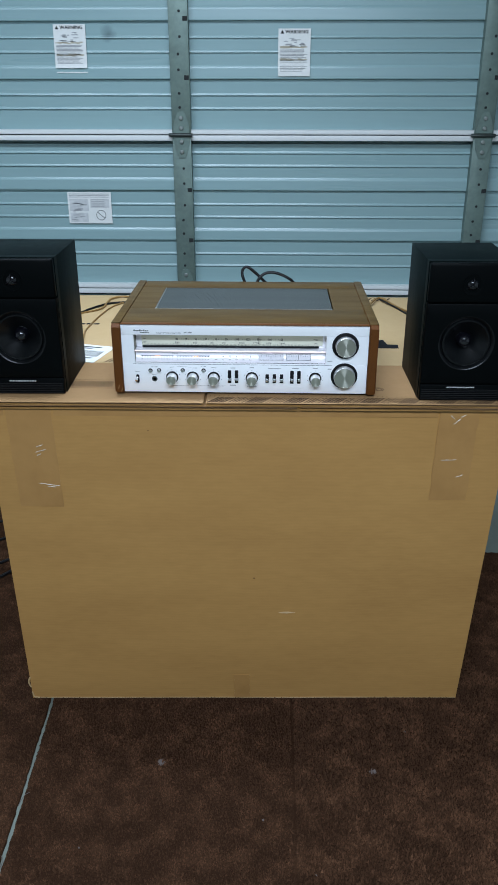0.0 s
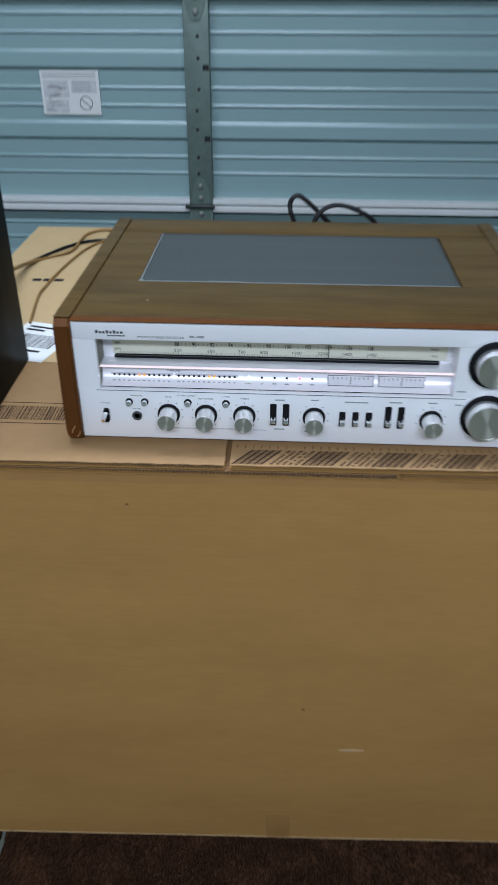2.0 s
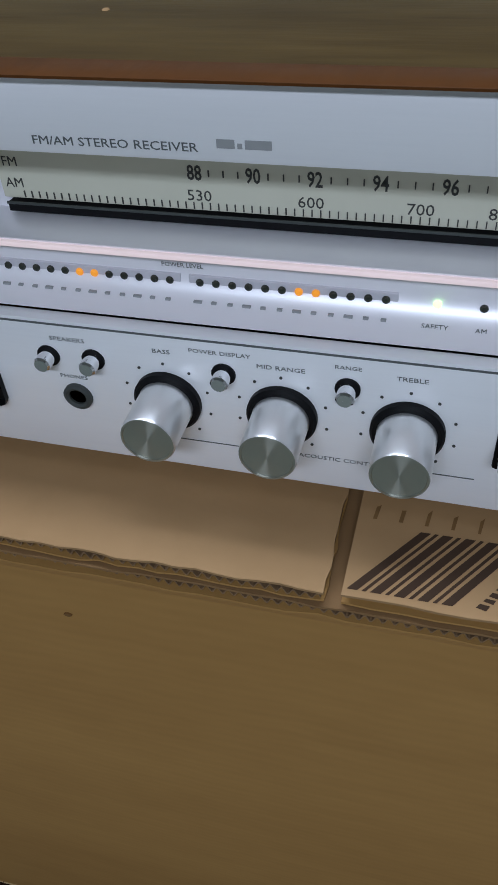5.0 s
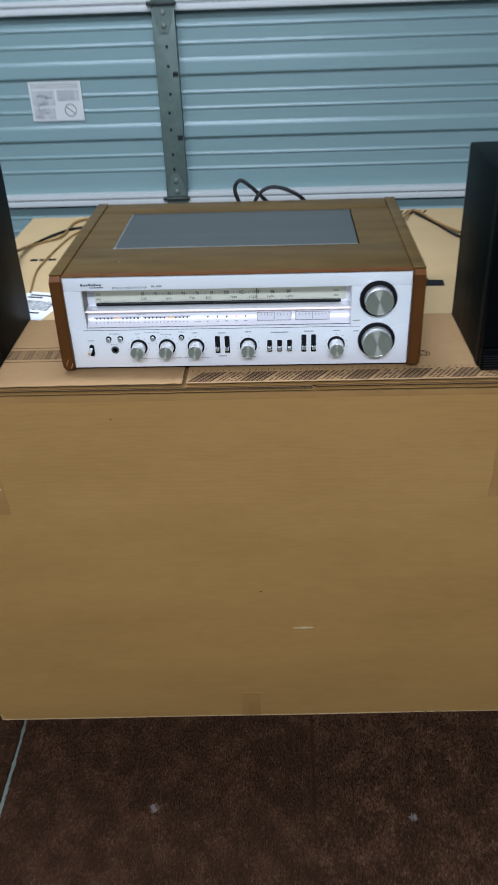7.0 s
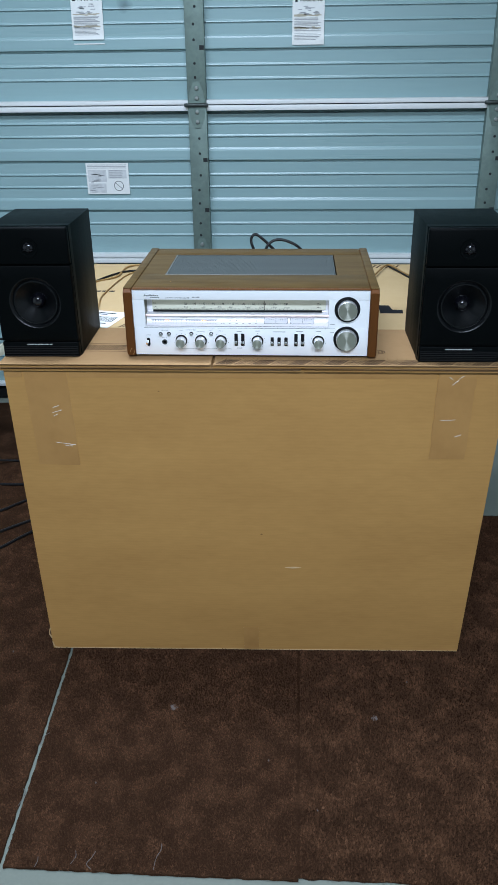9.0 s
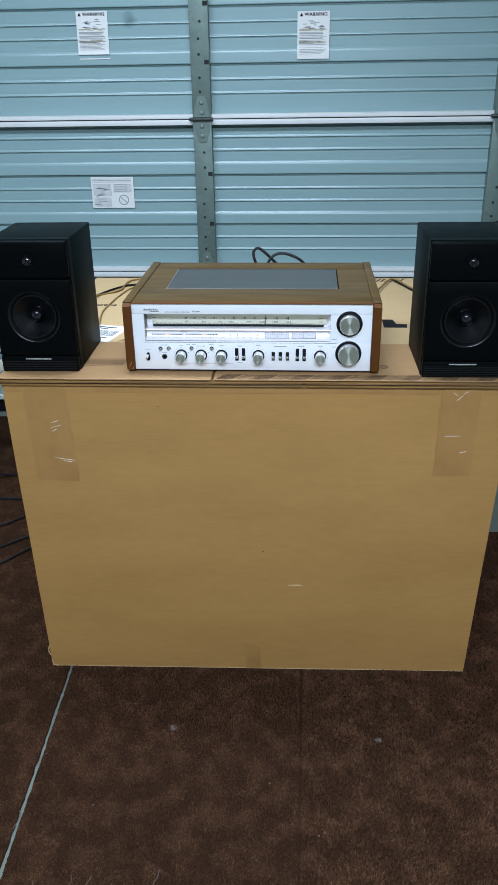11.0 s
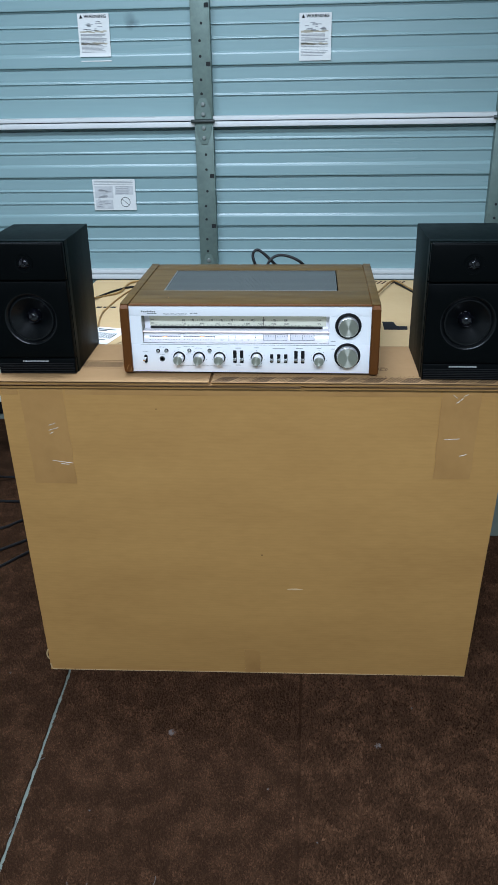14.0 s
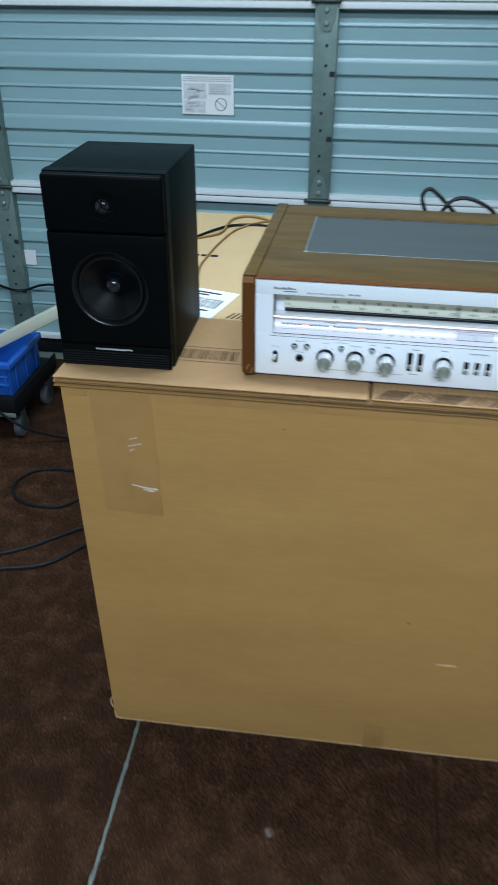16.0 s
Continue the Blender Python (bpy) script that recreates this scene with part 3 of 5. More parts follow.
for g in range(9):
    gx = -0.0775 + 0.0785 * g
    for i in range(9):
        w = 0.0030 if i % 2 == 0 else 0.0011
        x = gx + 0.0040 * i + (0 if i % 2 == 0 else 0.0011)
        if x + 0.026 > 0.558:
            continue
        y0, y1 = lip_top(x) + 0.0030, lip_top(x) + 0.0335
        part("printed_stripe", plate([(x, y0), (x + w * 1.2, y0), (x + w * 1.2 + 0.022, y1), (x + 0.022, y1)], z_ink - 0.0001, z_ink), M_INK, flap_r, smooth=False)
    rng = random.Random(g)
    bm = bmesh.new()
    for r in range(5):
        q = 0.001
        while q < 0.031 - 0.002 * (r % 2):
            w = rng.uniform(0.0013, 0.0024)
            x = gx + 0.0425 + 0.0070 * r + q * 0.70
            y = lip_top(x) + 0.0030 + q * 0.98
            if x < 0.552 and rng.random() > 0.12:
                h = rng.uniform(0.0030, 0.0038)
                plate([(x, y), (x + h, y - 0.0008), (x + h + w * 0.55, y + w * 0.65), (x + w * 0.55, y + w * 0.8)], z_ink - 0.0001, z_ink, bm)
            q += w + 0.0009
    part("unreadable_print", bm, M_INK, flap_r, smooth=False)
    bm = bmesh.new()
    for i in range(7):
        x = gx + 0.004 + 0.0095 * i
        if x < 0.550 and not -0.275 < x < -0.09:
            y = lip_top(x) + 0.0365
            plate([(x, y), (x + rng.uniform(0.001, 0.002), y), (x + 0.0022, y + rng.uniform(0.005, 0.009)), (x + 0.0006, y + 0.006)], z_ink - 0.0001, z_ink, bm)
    part("faint_print", bm, M_SPECK, flap_r, smooth=False)


# tape over the corners
def tape(x0, x1, z0, z1, seed):
    bm = bmesh.new()
    rng = random.Random(seed)
    n, m = 8, 14
    rows = []
    for k in range(m + 1):
        z = z0 + (z1 - z0) * k / m
        j0, j1 = rng.uniform(-0.0015, 0.0015), rng.uniform(-0.0015, 0.0015)
        rows.append([bm.verts.new(((x0 + j0) + (x1 + j1 - x0 - j0) * i / n,
                                   front_y(x0 + (x1 - x0) * i / n, z) - 0.0009 - 0.0001 * rng.random(), z)) for i in range(n + 1)])
    for a, b in zip(rows, rows[1:]):
        for i in range(n):
            bm.faces.new((a[i], a[i + 1], b[i + 1], b[i]))
    thicken(bm, 0.0014)
    return part("packing_tape", bm, M_TAPE, box, "glossy brown packing tape")


def crease(x, z, w, tilt, parent):
    y = front_y(x, z) - 0.0014
    pts = [(x - w / 2, y + 0.001, z - tilt), (x - w / 6, y - 0.0003, z - 0.3 * tilt + 0.0004), (x + w / 5, y - 0.0002, z + 0.4 * tilt), (x + w / 2, y + 0.001, z + tilt)]
    part("tape_crease", tube(pts, 0.0007, 5, 4), M_CREASE, parent, "tape crease with its glint painted pale")


tl = tape(-0.502, -0.405, 0.618, 0.8645, 3)
tr = tape(0.408, 0.490, 0.640, 0.8645, 4)
for x, z, w, t in ((-0.438, 0.762, 0.024, 0.004), (-0.440, 0.774, 0.016, 0.003), (-0.432, 0.677, 0.048, -0.003), (-0.425, 0.671, 0.020, -0.001), (-0.444, 0.752, 0.010, 0.003)):
    crease(x, z, w, t, tl)
for x, z, w, t in ((0.438, 0.744, 0.036, 0.001), (0.467, 0.703, 0.016, 0.003), (0.435, 0.848, 0.010, -0.004), (0.448, 0.840, 0.009, 0.004), (0.458, 0.851, 0.010, 0.003), (0.442, 0.834, 0.006, 0.002)):
    crease(x, z, w, t, tr)


def front_patch(name, x0, x1, z0, z1, material, label, lift=0.0003):
    """A thin worn patch that follows the box front."""
    rng = random.Random(int(x0 * 1000))
    bm = bmesh.new()
    k = 10
    up = [(x0 + (x1 - x0) * i / k, z1 - ((z1 - z0) * (0.5 - 0.45 * math.sin(math.pi * (i + 0.3) / (k + 0.6)) + 0.05 * rng.random()))) for i in range(k + 1)]
    dn = [(x0 + (x1 - x0) * i / k, z0 + ((z1 - z0) * (0.5 - 0.45 * math.sin(math.pi * (i + 0.3) / (k + 0.6)) + 0.05 * rng.random()))) for i in range(k + 1)]
    a = [bm.verts.new((x, front_y(x, z) - 0.0007 - lift, z)) for x, z in up]
    b = [bm.verts.new((x, front_y(x, z) - 0.0007 - lift, z)) for x, z in dn]
    for i in range(k):
        bm.faces.new((a[i], a[i + 1], b[i + 1], b[i]))
    thicken(bm, lift + 0.0010)
    return part(name, bm, material, box, label)


front_patch("scuff", 0.080, 0.120, 0.3100, 0.3155, M_SCUFF, "pale scuff in the cardboard")
for sx, sz, sw, sh in ((-0.206, 0.812, 0.004, 0.0028), (0.018, 0.418, 0.006, 0.005)):
    front_patch("stain", sx, sx + sw, sz, sz + sh, M_SPECK, "small brown stain")
tape(-0.031, 0.010, 0.009, 0.096, 9)
tape(-0.541, -0.506, 0.8470, 0.8655, 21)
tape(-0.400, 0.404, 0.8470, 0.8655, 22)
tape(0.494, 0.552, 0.8470, 0.8655, 23)

# torn lower corner, and a pale strip for light caught on the worn bottom edge
for bits, rad in ((((-0.5590, 0.082), (-0.5640, 0.070), (-0.5650, 0.058), (-0.5610, 0.047)), 0.0019), (((-0.5605, 0.030), (-0.5590, 0.018), (-0.5560, 0.0105), (-0.5450, 0.0088)), 0.0018)):
    part("torn_corner", tube([(x, front_y(-0.555, z) - 0.0002, z) for x, z in bits], rad, 7, 4), M_CARD_REAR, box, "torn pale cardboard corner")
part("worn_edge", tube([(-0.548 + 0.1098 * i, front_y(-0.548 + 0.1098 * i, 0.0085) - 0.0004 + 0.0004 * math.sin(5.0 * i), 0.0088 + 0.0006 * math.sin(3.1 * i)) for i in range(11)], 0.0011, 6, 4),
     M_CARD_REAR, box, "pale strip for the light on the worn bottom edge")

# ---- receiver ----
rec = empty("stereo_receiver", pose(0, 0, TOP), "vintage silver-faced stereo receiver in a walnut cabinet, switched on", "stereo receiver")
RW, DEP, RH = 0.2725, 0.378, 0.156
FZ0, FZ1 = 0.007, 0.1535
FX = 0.2535
# cabinet: side cheeks with rounded front lower corner
for s in (-1, 1):
    o = [(-0.004, 0.006), (0.010, 0.0), (DEP, 0.0), (DEP, RH), (0.004, RH), (-0.006, RH - 0.008), (-0.006, 0.020)]
    a, b = sorted((s * FX, s * RW))
    bm = prism(o, a + 0.0004, b)
    bmesh.ops.bevel(bm, geom=[e for e in bm.edges if abs(e.verts[0].co.x - e.verts[1].co.x) < 1e-5], offset=0.0022, segments=2, affect="EDGES")
    ck = part("side_cheek", bm, M_WOOD_SIDE, rec, "reddish walnut side cheek")
    # Darker copy of the same wood, painting in the duller sheen on top.
    part("cheek_top", block(a + 0.0006, b - 0.0003, 0.002, DEP - 0.002, RH - 0.001, RH + 0.0006, 0.0004), M_WOOD, ck, "walnut cheek top in a darker copy for its duller sheen")
GX0, GX1, GY0, GY1 = -0.199, 0.188, 0.120, 0.314
ZT0, ZT1 = RH - 0.014, RH - 0.0012
part("top_board", block(-FX, FX, 0.0102, GY0, ZT0, ZT1, 0.0008), M_WOOD, rec, "walnut veneer top")
part("top_board", block(-FX, FX, GY1, DEP, ZT0, ZT1, 0.0015), M_WOOD, rec, "walnut veneer top")
part("top_board", block(-FX, GX0, GY0 + 0.0002, GY1 - 0.0002, ZT0, ZT1 - 0.0003), M_WOOD, rec, "walnut veneer top")
part("top_board", block(GX1, FX, GY0 + 0.0002, GY1 - 0.0002, ZT0, ZT1 - 0.0003), M_WOOD, rec, "walnut veneer top")
part("top_front_edge", block(-FX, FX, -0.0045, 0.0100, FZ1 + 0.0003, RH - 0.0009, 0.0010), M_WOOD_SIDE, rec, "reddish walnut front edge")
part("chip", lathe([(0.0014, 0), (0.0010, 0.0004), (0, 0.0005)], "z", 9, (-0.178, 0.058, ZT1)), M_CARD_PALE, rec, "pale chip in the veneer")
vent = part("vent_grille", block(GX0 + 0.0005, GX1 - 0.0022, GY0 + 0.0004, GY1 - 0.0014, ZT0 - 0.003, RH - 0.0034), M_GRILLE, rec, "dark grey metal vent grille")
fin_me = mesh_of("fin", block(-0.00115, 0.00115, GY0 + 0.003, GY1 - 0.004, RH - 0.0035, RH - 0.0029), M_GRILLE)
nf = 128
for i in range(nf):
    share("fin", fin_me, vent, (GX0 + 0.003 + (GX1 - GX0 - 0.008) * (i + 0.5) / nf, 0, 0))
for a in ((GX0 + 0.0006, GX1 - 0.0024, GY1 - 0.004, GY1 - 0.0016), (GX1 - 0.005, GX1 - 0.0024, GY0 + 0.003, GY1 - 0.004)):
    part("vent_frame", block(*a, RH - 0.0036, RH - 0.0020, 0.0004), M_GRILLE, vent)
for a in ((GX0 + 0.0006, GX1 - 0.0024, GY0 + 0.0005, GY0 + 0.0027), (GX0 + 0.0006, GX0 + 0.0028, GY0 + 0.0028, GY1 - 0.004)):
    part("vent_frame", block(*a, RH - 0.0036, RH - 0.0014, 0.0004), M_VENT_EDGE, vent, "worn pale grille edge")
part("front_lug", block(GX0 - 0.0005, GX0 + 0.005, GY0 - 0.0004, GY0 + 0.0045, RH - 0.004, RH - 0.0008, 0.0006), M_ZINC, vent, "bright worn grille corner")
part("worn_edge", block(GX0 + 0.085, GX0 + 0.125, GY0 + 0.0002, GY0 + 0.003, RH - 0.004, RH - 0.0008, 0.0006), M_VENT_EDGE, vent, "worn pale grille edge")
part("rear_panel", block(-FX + 0.001, FX - 0.001, DEP - 0.012, DEP - 0.008, 0.006, ZT0), M_BLACK, rec)
part("bottom_plate", block(-FX + 0.001, FX - 0.001, 0.012, DEP - 0.012, 0.004, 0.007), M_BLACK, rec)
for fx in (-0.2, 0.2):
    for fy in (0.04, 0.33):
        part("foot", lathe([(0.013, 0), (0.014, 0.0042)], "z", 16, (fx, fy, 0)), M_RUBBER, rec)

for pts in (((-0.2655, 0.014), (-0.2640, 0.019), (-0.2610, 0.024)), ((-0.2600, 0.009), (-0.2570, 0.013), (-0.2555, 0.018))):
    part("wear_mark", tube([(x, -0.0066 + 0.0012 * max(0, 0.020 - z) / 0.014, z) for x, z in pts], 0.0006, 5, 4), M_CARD_PALE, rec, "pale wear mark on the cheek")
# faceplate with its window opening
WX0, WX1, WZ0, WZ1 = -0.2285, 0.1675, 0.0705, 0.1312
PT = 0.006
face = part("faceplate", block(-FX, FX, 0, PT, WZ1, FZ1, 0.0008), M_ALU, rec, "brushed aluminium faceplate")
part("lower_face", block(-FX, FX, 0, PT, FZ0, WZ0, 0.0008), M_ALU, face)
part("end_face", block(-FX, WX0, 0, PT, WZ0 + 0.0001, WZ1 - 0.0001), M_ALU, face)
part("end_face", block(WX1, FX, 0, PT, WZ0 + 0.0001, WZ1 - 0.0001), M_ALU, face)
part("groove", block(WX0 - 0.004, WX1 + 0.014, -0.0002, 0.0005, WZ0 - 0.0022, WZ0 - 0.0014), M_GREYPRINT, face)
# The left end is a darker olive grey than the right one.
part("window_wall", block(WX0 - 0.003, WX0, PT, 0.036, WZ0 - 0.003, WZ1 + 0.003), M_DIAL_SIDE, rec, "olive grey end of the dial window")
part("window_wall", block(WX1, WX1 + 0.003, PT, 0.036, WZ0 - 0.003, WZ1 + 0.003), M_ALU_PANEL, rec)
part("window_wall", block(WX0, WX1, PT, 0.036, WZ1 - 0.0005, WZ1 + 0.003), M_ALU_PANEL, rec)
# dial scale
dial = part("dial_scale", block(WX0 + 0.012, WX1 - 0.006, 0.030, 0.033, 0.1008, WZ1 - 0.0005), M_CREAM, rec, "backlit cream tuning scale")
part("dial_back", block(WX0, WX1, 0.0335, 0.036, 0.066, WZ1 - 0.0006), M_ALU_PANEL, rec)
part("pointer_slot", block(-0.215, 0.154, 0.0285, 0.0334, 0.0962, 0.0994), M_BLACK, rec, "black pointer slot")
part("pointer_rail", block(-0.215, 0.154, 0.0275, 0.0284, 0.0992, 0.1002, 0.0003), M_GRILLE, rec)
part("pointer", block(0.0285, 0.0295, 0.0270, 0.0290, 0.098, 0.121), M_DIALDARK, rec, "dark tuning pointer")
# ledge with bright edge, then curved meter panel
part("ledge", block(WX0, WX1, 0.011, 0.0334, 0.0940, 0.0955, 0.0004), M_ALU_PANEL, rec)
part("ledge_edge", block(WX0, WX1, 0.0090, 0.0109, 0.0930, 0.0950, 0.0005), M_LIP, rec, "glowing acrylic edge strip")
# panel sweeps from the back wall forward to the lower lip
curve = [(0.019 - 0.013 * (i / 12) ** 4, 0.0938 - 0.0228 * (i / 12)) for i in range(13)]
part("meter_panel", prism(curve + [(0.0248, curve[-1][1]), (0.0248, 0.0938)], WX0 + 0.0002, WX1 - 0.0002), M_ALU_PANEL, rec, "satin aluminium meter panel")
FMX = [-0.1430 + 0.0200 * i + 0.00041 * i * (i - 1) / 2 for i in range(11)]
for i, x in enumerate(FMX):
    words(str(88 + 2 * i), 0.0072, x, 0.1136, 0.0299, dial, M_DIALDARK, "dial_number", wide=0.72, bold=0.00012)
    if i:
        for k in range(1, 4):
            xx = FMX[i - 1] + (x - FMX[i - 1]) * k / 4
            part("dial_tick", block(xx - 0.0002, xx + 0.0002, 0.0296, 0.0301, 0.1128, 0.1150), M_DIALDARK, dial, smooth=False)
for t, x in zip(("530", "600", "700", "800", "1000", "1200", "1400", "1600"), (-0.1420, -0.1040, -0.0690, -0.0440, -0.0070, 0.0225, 0.0495, 0.0775)):
    words(t, 0.0054, x, 0.1058, 0.0299, dial, M_DIALDARK, "dial_number", wide=1.1)
words("FM", 0.005, -0.211, 0.1140, 0.0299, dial, M_DIALDARK, "dial_number")
words("AM", 0.005, -0.211, 0.1063, 0.0299, dial, M_DIALDARK, "dial_number")
words("MHz", 0.0045, 0.147, 0.1140, 0.0299, dial, M_DIALDARK, "dial_number")
words("kHz", 0.0045, 0.147, 0.1063, 0.0299, dial, M_DIALDARK, "dial_number")
tick_me = mesh_of("fine_tick", block(-0.0002, 0.0002, 0.0296, 0.0301, 0.1012, 0.1036), M_DIALDARK)
for i in range(118):
    share("fine_tick", tick_me, dial, (-0.208 + 0.0029 * i, 0, 0))

# level display: two rows of twelve lamps
led_me = {k: mesh_of("led", lathe([(0.0014, 0), (0.0014, -0.0006), (0.0009, -0.0012), (0, -0.0014)], "y", 12), m, True)
          for k, m in (("off", M_LED_OFF), ("orange", M_LED_ORANGE), ("red", M_LED_RED), ("green", M_LED_GREEN))}
ZL = 0.0805
for row, (a, b, lit) in enumerate(((-0.2145, -0.1515, {5, 6}), (-0.1405, -0.0765, {6, 7}))):
    strip = part("level_strip", block(a - 0.004, b + 0.004, 0.0172, 0.0196, ZL - 0.0024, ZL + 0.0024, 0.0003), M_STRIP, rec, "grey level meter strip")
    for i in range(12):
        share("led", led_me["orange" if i in lit else "off"], strip, (a + (b - a) * i / 11, 0.0172, ZL))
        w = 0.0009 if i % 3 else 0.0015
        part("print_bar", block(-w + a + (b - a) * i / 11, w + a + (b - a) * i / 11, 0.0125, 0.0165, ZL - 0.0056, ZL - 0.0049), M_PALEPRINT, strip, smooth=False)
for x, k, t in ((-0.0600, "green", "SAFETY"), (-0.0455, "off", "AM"), (-0.0310, "off", ""), (-0.0170, "off", ""), (-0.0025, "red", ""), (0.0115, "off", "")):
    share("led", led_me[k], rec, (x, 0.0173, ZL))
    if t:
        words(t, 0.0026, x, ZL - 0.0055, 0.0122, rec, M_GREYPRINT)
    else:
        part("print_bar", block(x - 0.0024, x + 0.0024, 0.0124, 0.0165, ZL - 0.0057, ZL - 0.0050), M_PALEPRINT, rec, smooth=False)
words("POWER LEVEL", 0.0024, -0.1465, ZL + 0.0058, 0.0176, rec, M_GREYPRINT)
for x0, x1 in ((0.029, 0.080), (0.086, 0.137)):
    mt = part("tuning_meter", block(x0, x1, 0.0122, 0.0185, 0.0752, 0.0885, 0.0004), M_METER, rec, "small backlit tuning meter")
    for z in (0.0752, 0.0880):
        part("meter_frame", block(x0, x1, 0.0118, 0.0122, z, z + 0.0005), M_GREYPRINT, mt, smooth=False)
    for x in (x0, x1 - 0.0005):
        part("meter_frame", block(x, x + 0.0005, 0.0118, 0.0122, 0.0757, 0.0880), M_GREYPRINT, mt, smooth=False)
    part("meter_needle", block((x0 + x1) / 2 - 0.0003, (x0 + x1) / 2 + 0.0003, 0.0116, 0.0121, 0.077, 0.087), M_DIALDARK, mt)
    for i in range(9):
        xx = x0 + 0.006 + (x1 - x0 - 0.012) * i / 8
        part("meter_tick", block(xx - 0.0003, xx + 0.0003, 0.0117, 0.0121, 0.0835, 0.0862), M_GREYPRINT, mt, smooth=False)
for i in range(8):
    x = -0.2270 + 0.0039 * i
    part("maker_mark_bar", block(x, x + 0.0026, -0.0004, 0.0002, 0.1388, 0.1424 if i in (0, 3, 5) else 0.1412), M_LOGO, face, "dark maker mark", smooth=False)
for i in range(6):
    x = -0.2140 + 0.0033 * i
    part("maker_mark_bar", block(x, x + 0.0026, -0.0004, 0.0002, 0.1356, 0.1370), M_LOGO, face, "dark maker mark", smooth=False)
words("FM/AM STEREO RECEIVER", 0.0036, -0.1812, 0.1352, -0.0001, face, M_GREYPRINT, align="LEFT", wide=1.27)
for x, w in ((-0.1240, 0.0052), (-0.1180, 0.0014), (-0.1158, 0.0076)):
    part("print_bar", block(x, x + w, -0.0002, 0.0004, 0.1355, 0.1380 if w > 0.002 else 0.1370), M_PALEPRINT, face, smooth=False)


# knobs: dark collar, turned cap
def knob(name, x, z, r_ring, r, length, label, ridged=False):
    k = empty(name, pose(x, 0, z), "", "")
    for key in ("label", "category"):
        if key in k:
            del k[key]
    k.parent = rec
    part("collar", lathe([(r_ring, 0.0003), (r_ring, -0.0022), (r_ring - 0.001, -0.0032), (r, -0.0032)], "y", 40, caps=False), M_BLACK, k, "black collar")
    prof = [(r * 1.02, -0.0025), (r, -0.004), (r * 0.985, -length + 0.0009), (r * 0.95, -length)]
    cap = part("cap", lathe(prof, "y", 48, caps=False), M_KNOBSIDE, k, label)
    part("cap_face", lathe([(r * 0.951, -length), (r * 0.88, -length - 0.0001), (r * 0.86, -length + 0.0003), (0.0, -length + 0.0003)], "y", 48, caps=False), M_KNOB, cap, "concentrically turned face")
    return k


for x in (-0.1515, -0.1085, -0.0645, 0.0150, 0.1470):
    kb = knob("tone_knob", x, 0.0402, 0.0128, 0.0103, 0.0230, "turned aluminium knob")
    for i in range(9):
        a = radians(-140 + 35 * i)
        dx, dz = 0.0165 * math.sin(a), 0.0165 * math.cos(a)
        part("index_dot", lathe([(0.0006, 0), (0.0006, -0.0003)], "y", 6, (dx, 0, dz)), M_DIALDARK, kb, smooth=False)
knob("tuning_knob", 0.2065, 0.1115, 0.0272, 0.0207, 0.0165, "large turned aluminium knob")
knob("volume_knob", 0.2065, 0.0465, 0.0275, 0.0222, 0.0175, "large turned aluminium knob")


def button(x, z, r, length):
    b = part("push_button", lathe([(r, 0), (r, -length + 0.0008), (r * 0.8, -length), (0, -length)], "y", 20, (x, 0, z)), M_CHROME, rec, "chrome push button")
    part("button_collar", lathe([(r + 0.0012, 0.0002), (r + 0.0012, -0.0008), (r, -0.0009)], "y", 20, (x, 0, z), caps=False), M_BLACK, b)


for x, z in ((-0.1965, 0.0545), (-0.1785, 0.0550), (-0.1290, 0.0555), (-0.0855, 0.0555)):
    button(x, z, 0.0032, 0.0070)
jack = part("headphone_jack", lathe([(0.0058, 0.0002), (0.0058, -0.0014), (0.0045, -0.0020), (0.0034, -0.0014), (0.0034, 0.0)], "y", 24, (-0.1885, 0, 0.0365), caps=False), M_GRILLE, rec, "headphone socket")
part("jack_hole", lathe([(0.0034, -0.0004), (0.0, -0.0004)], "y", 20, (-0.1885, 0, 0.0365)), M_HOLE, jack)
# power toggle
part("toggle_slot", block(-0.2275, -0.2205, -0.0008, 0.0005, 0.0275, 0.0455, 0.003), M_BLACK, rec)
part("toggle_lever", tube([(-0.224, 0.0, 0.0405), (-0.2245, -0.008, 0.0400), (-0.2250, -0.016, 0.0375)], 0.0026, 10, 4), M_CHROME, rec, "chrome power toggle")


def slide(x, z0, z1, w, knob_at):
    s = part("slide_switch", block(x - w, x + w, -0.0010, 0.0005, z0, z1, 0.0012), M_BLACK, rec, "slide switch")
    part("lever", block(x - w * 0.72, x + w * 0.72, -0.0130, -0.0008, knob_at - 0.0028, knob_at + 0.0028, 0.0012), M_CHROME, s, "chrome lever")


for x in (-0.0315, -0.0170, 0.0985, 0.1130):
    slide(x, 0.0285, 0.0565, 0.0037, 0.0395)
for x in (0.0470, 0.0620, 0.0770):
    slide(x, 0.0295, 0.0485, 0.0036, 0.0390)
for t, x, z, s in (("SPEAKERS", -0.1875, 0.0625, 0.0030), ("PHONES", -0.1885, 0.0455, 0.0028), ("BASS", -0.1515, 0.0620, 0.0030),
                   ("POWER DISPLAY", -0.1300, 0.0640, 0.0028), ("MID RANGE", -0.1085, 0.0605, 0.0030), ("RANGE", -0.0855, 0.0640, 0.0026),
                   ("TREBLE", -0.0645, 0.0620, 0.0030), ("ACOUSTIC CONTROL", -0.0870, 0.0215, 0.0030), ("POWER", -0.224, 0.0520, 0.0028)):
    words(t, s * 0.82, x, z, -0.0001, face, M_GREYPRINT, wide=1.3)
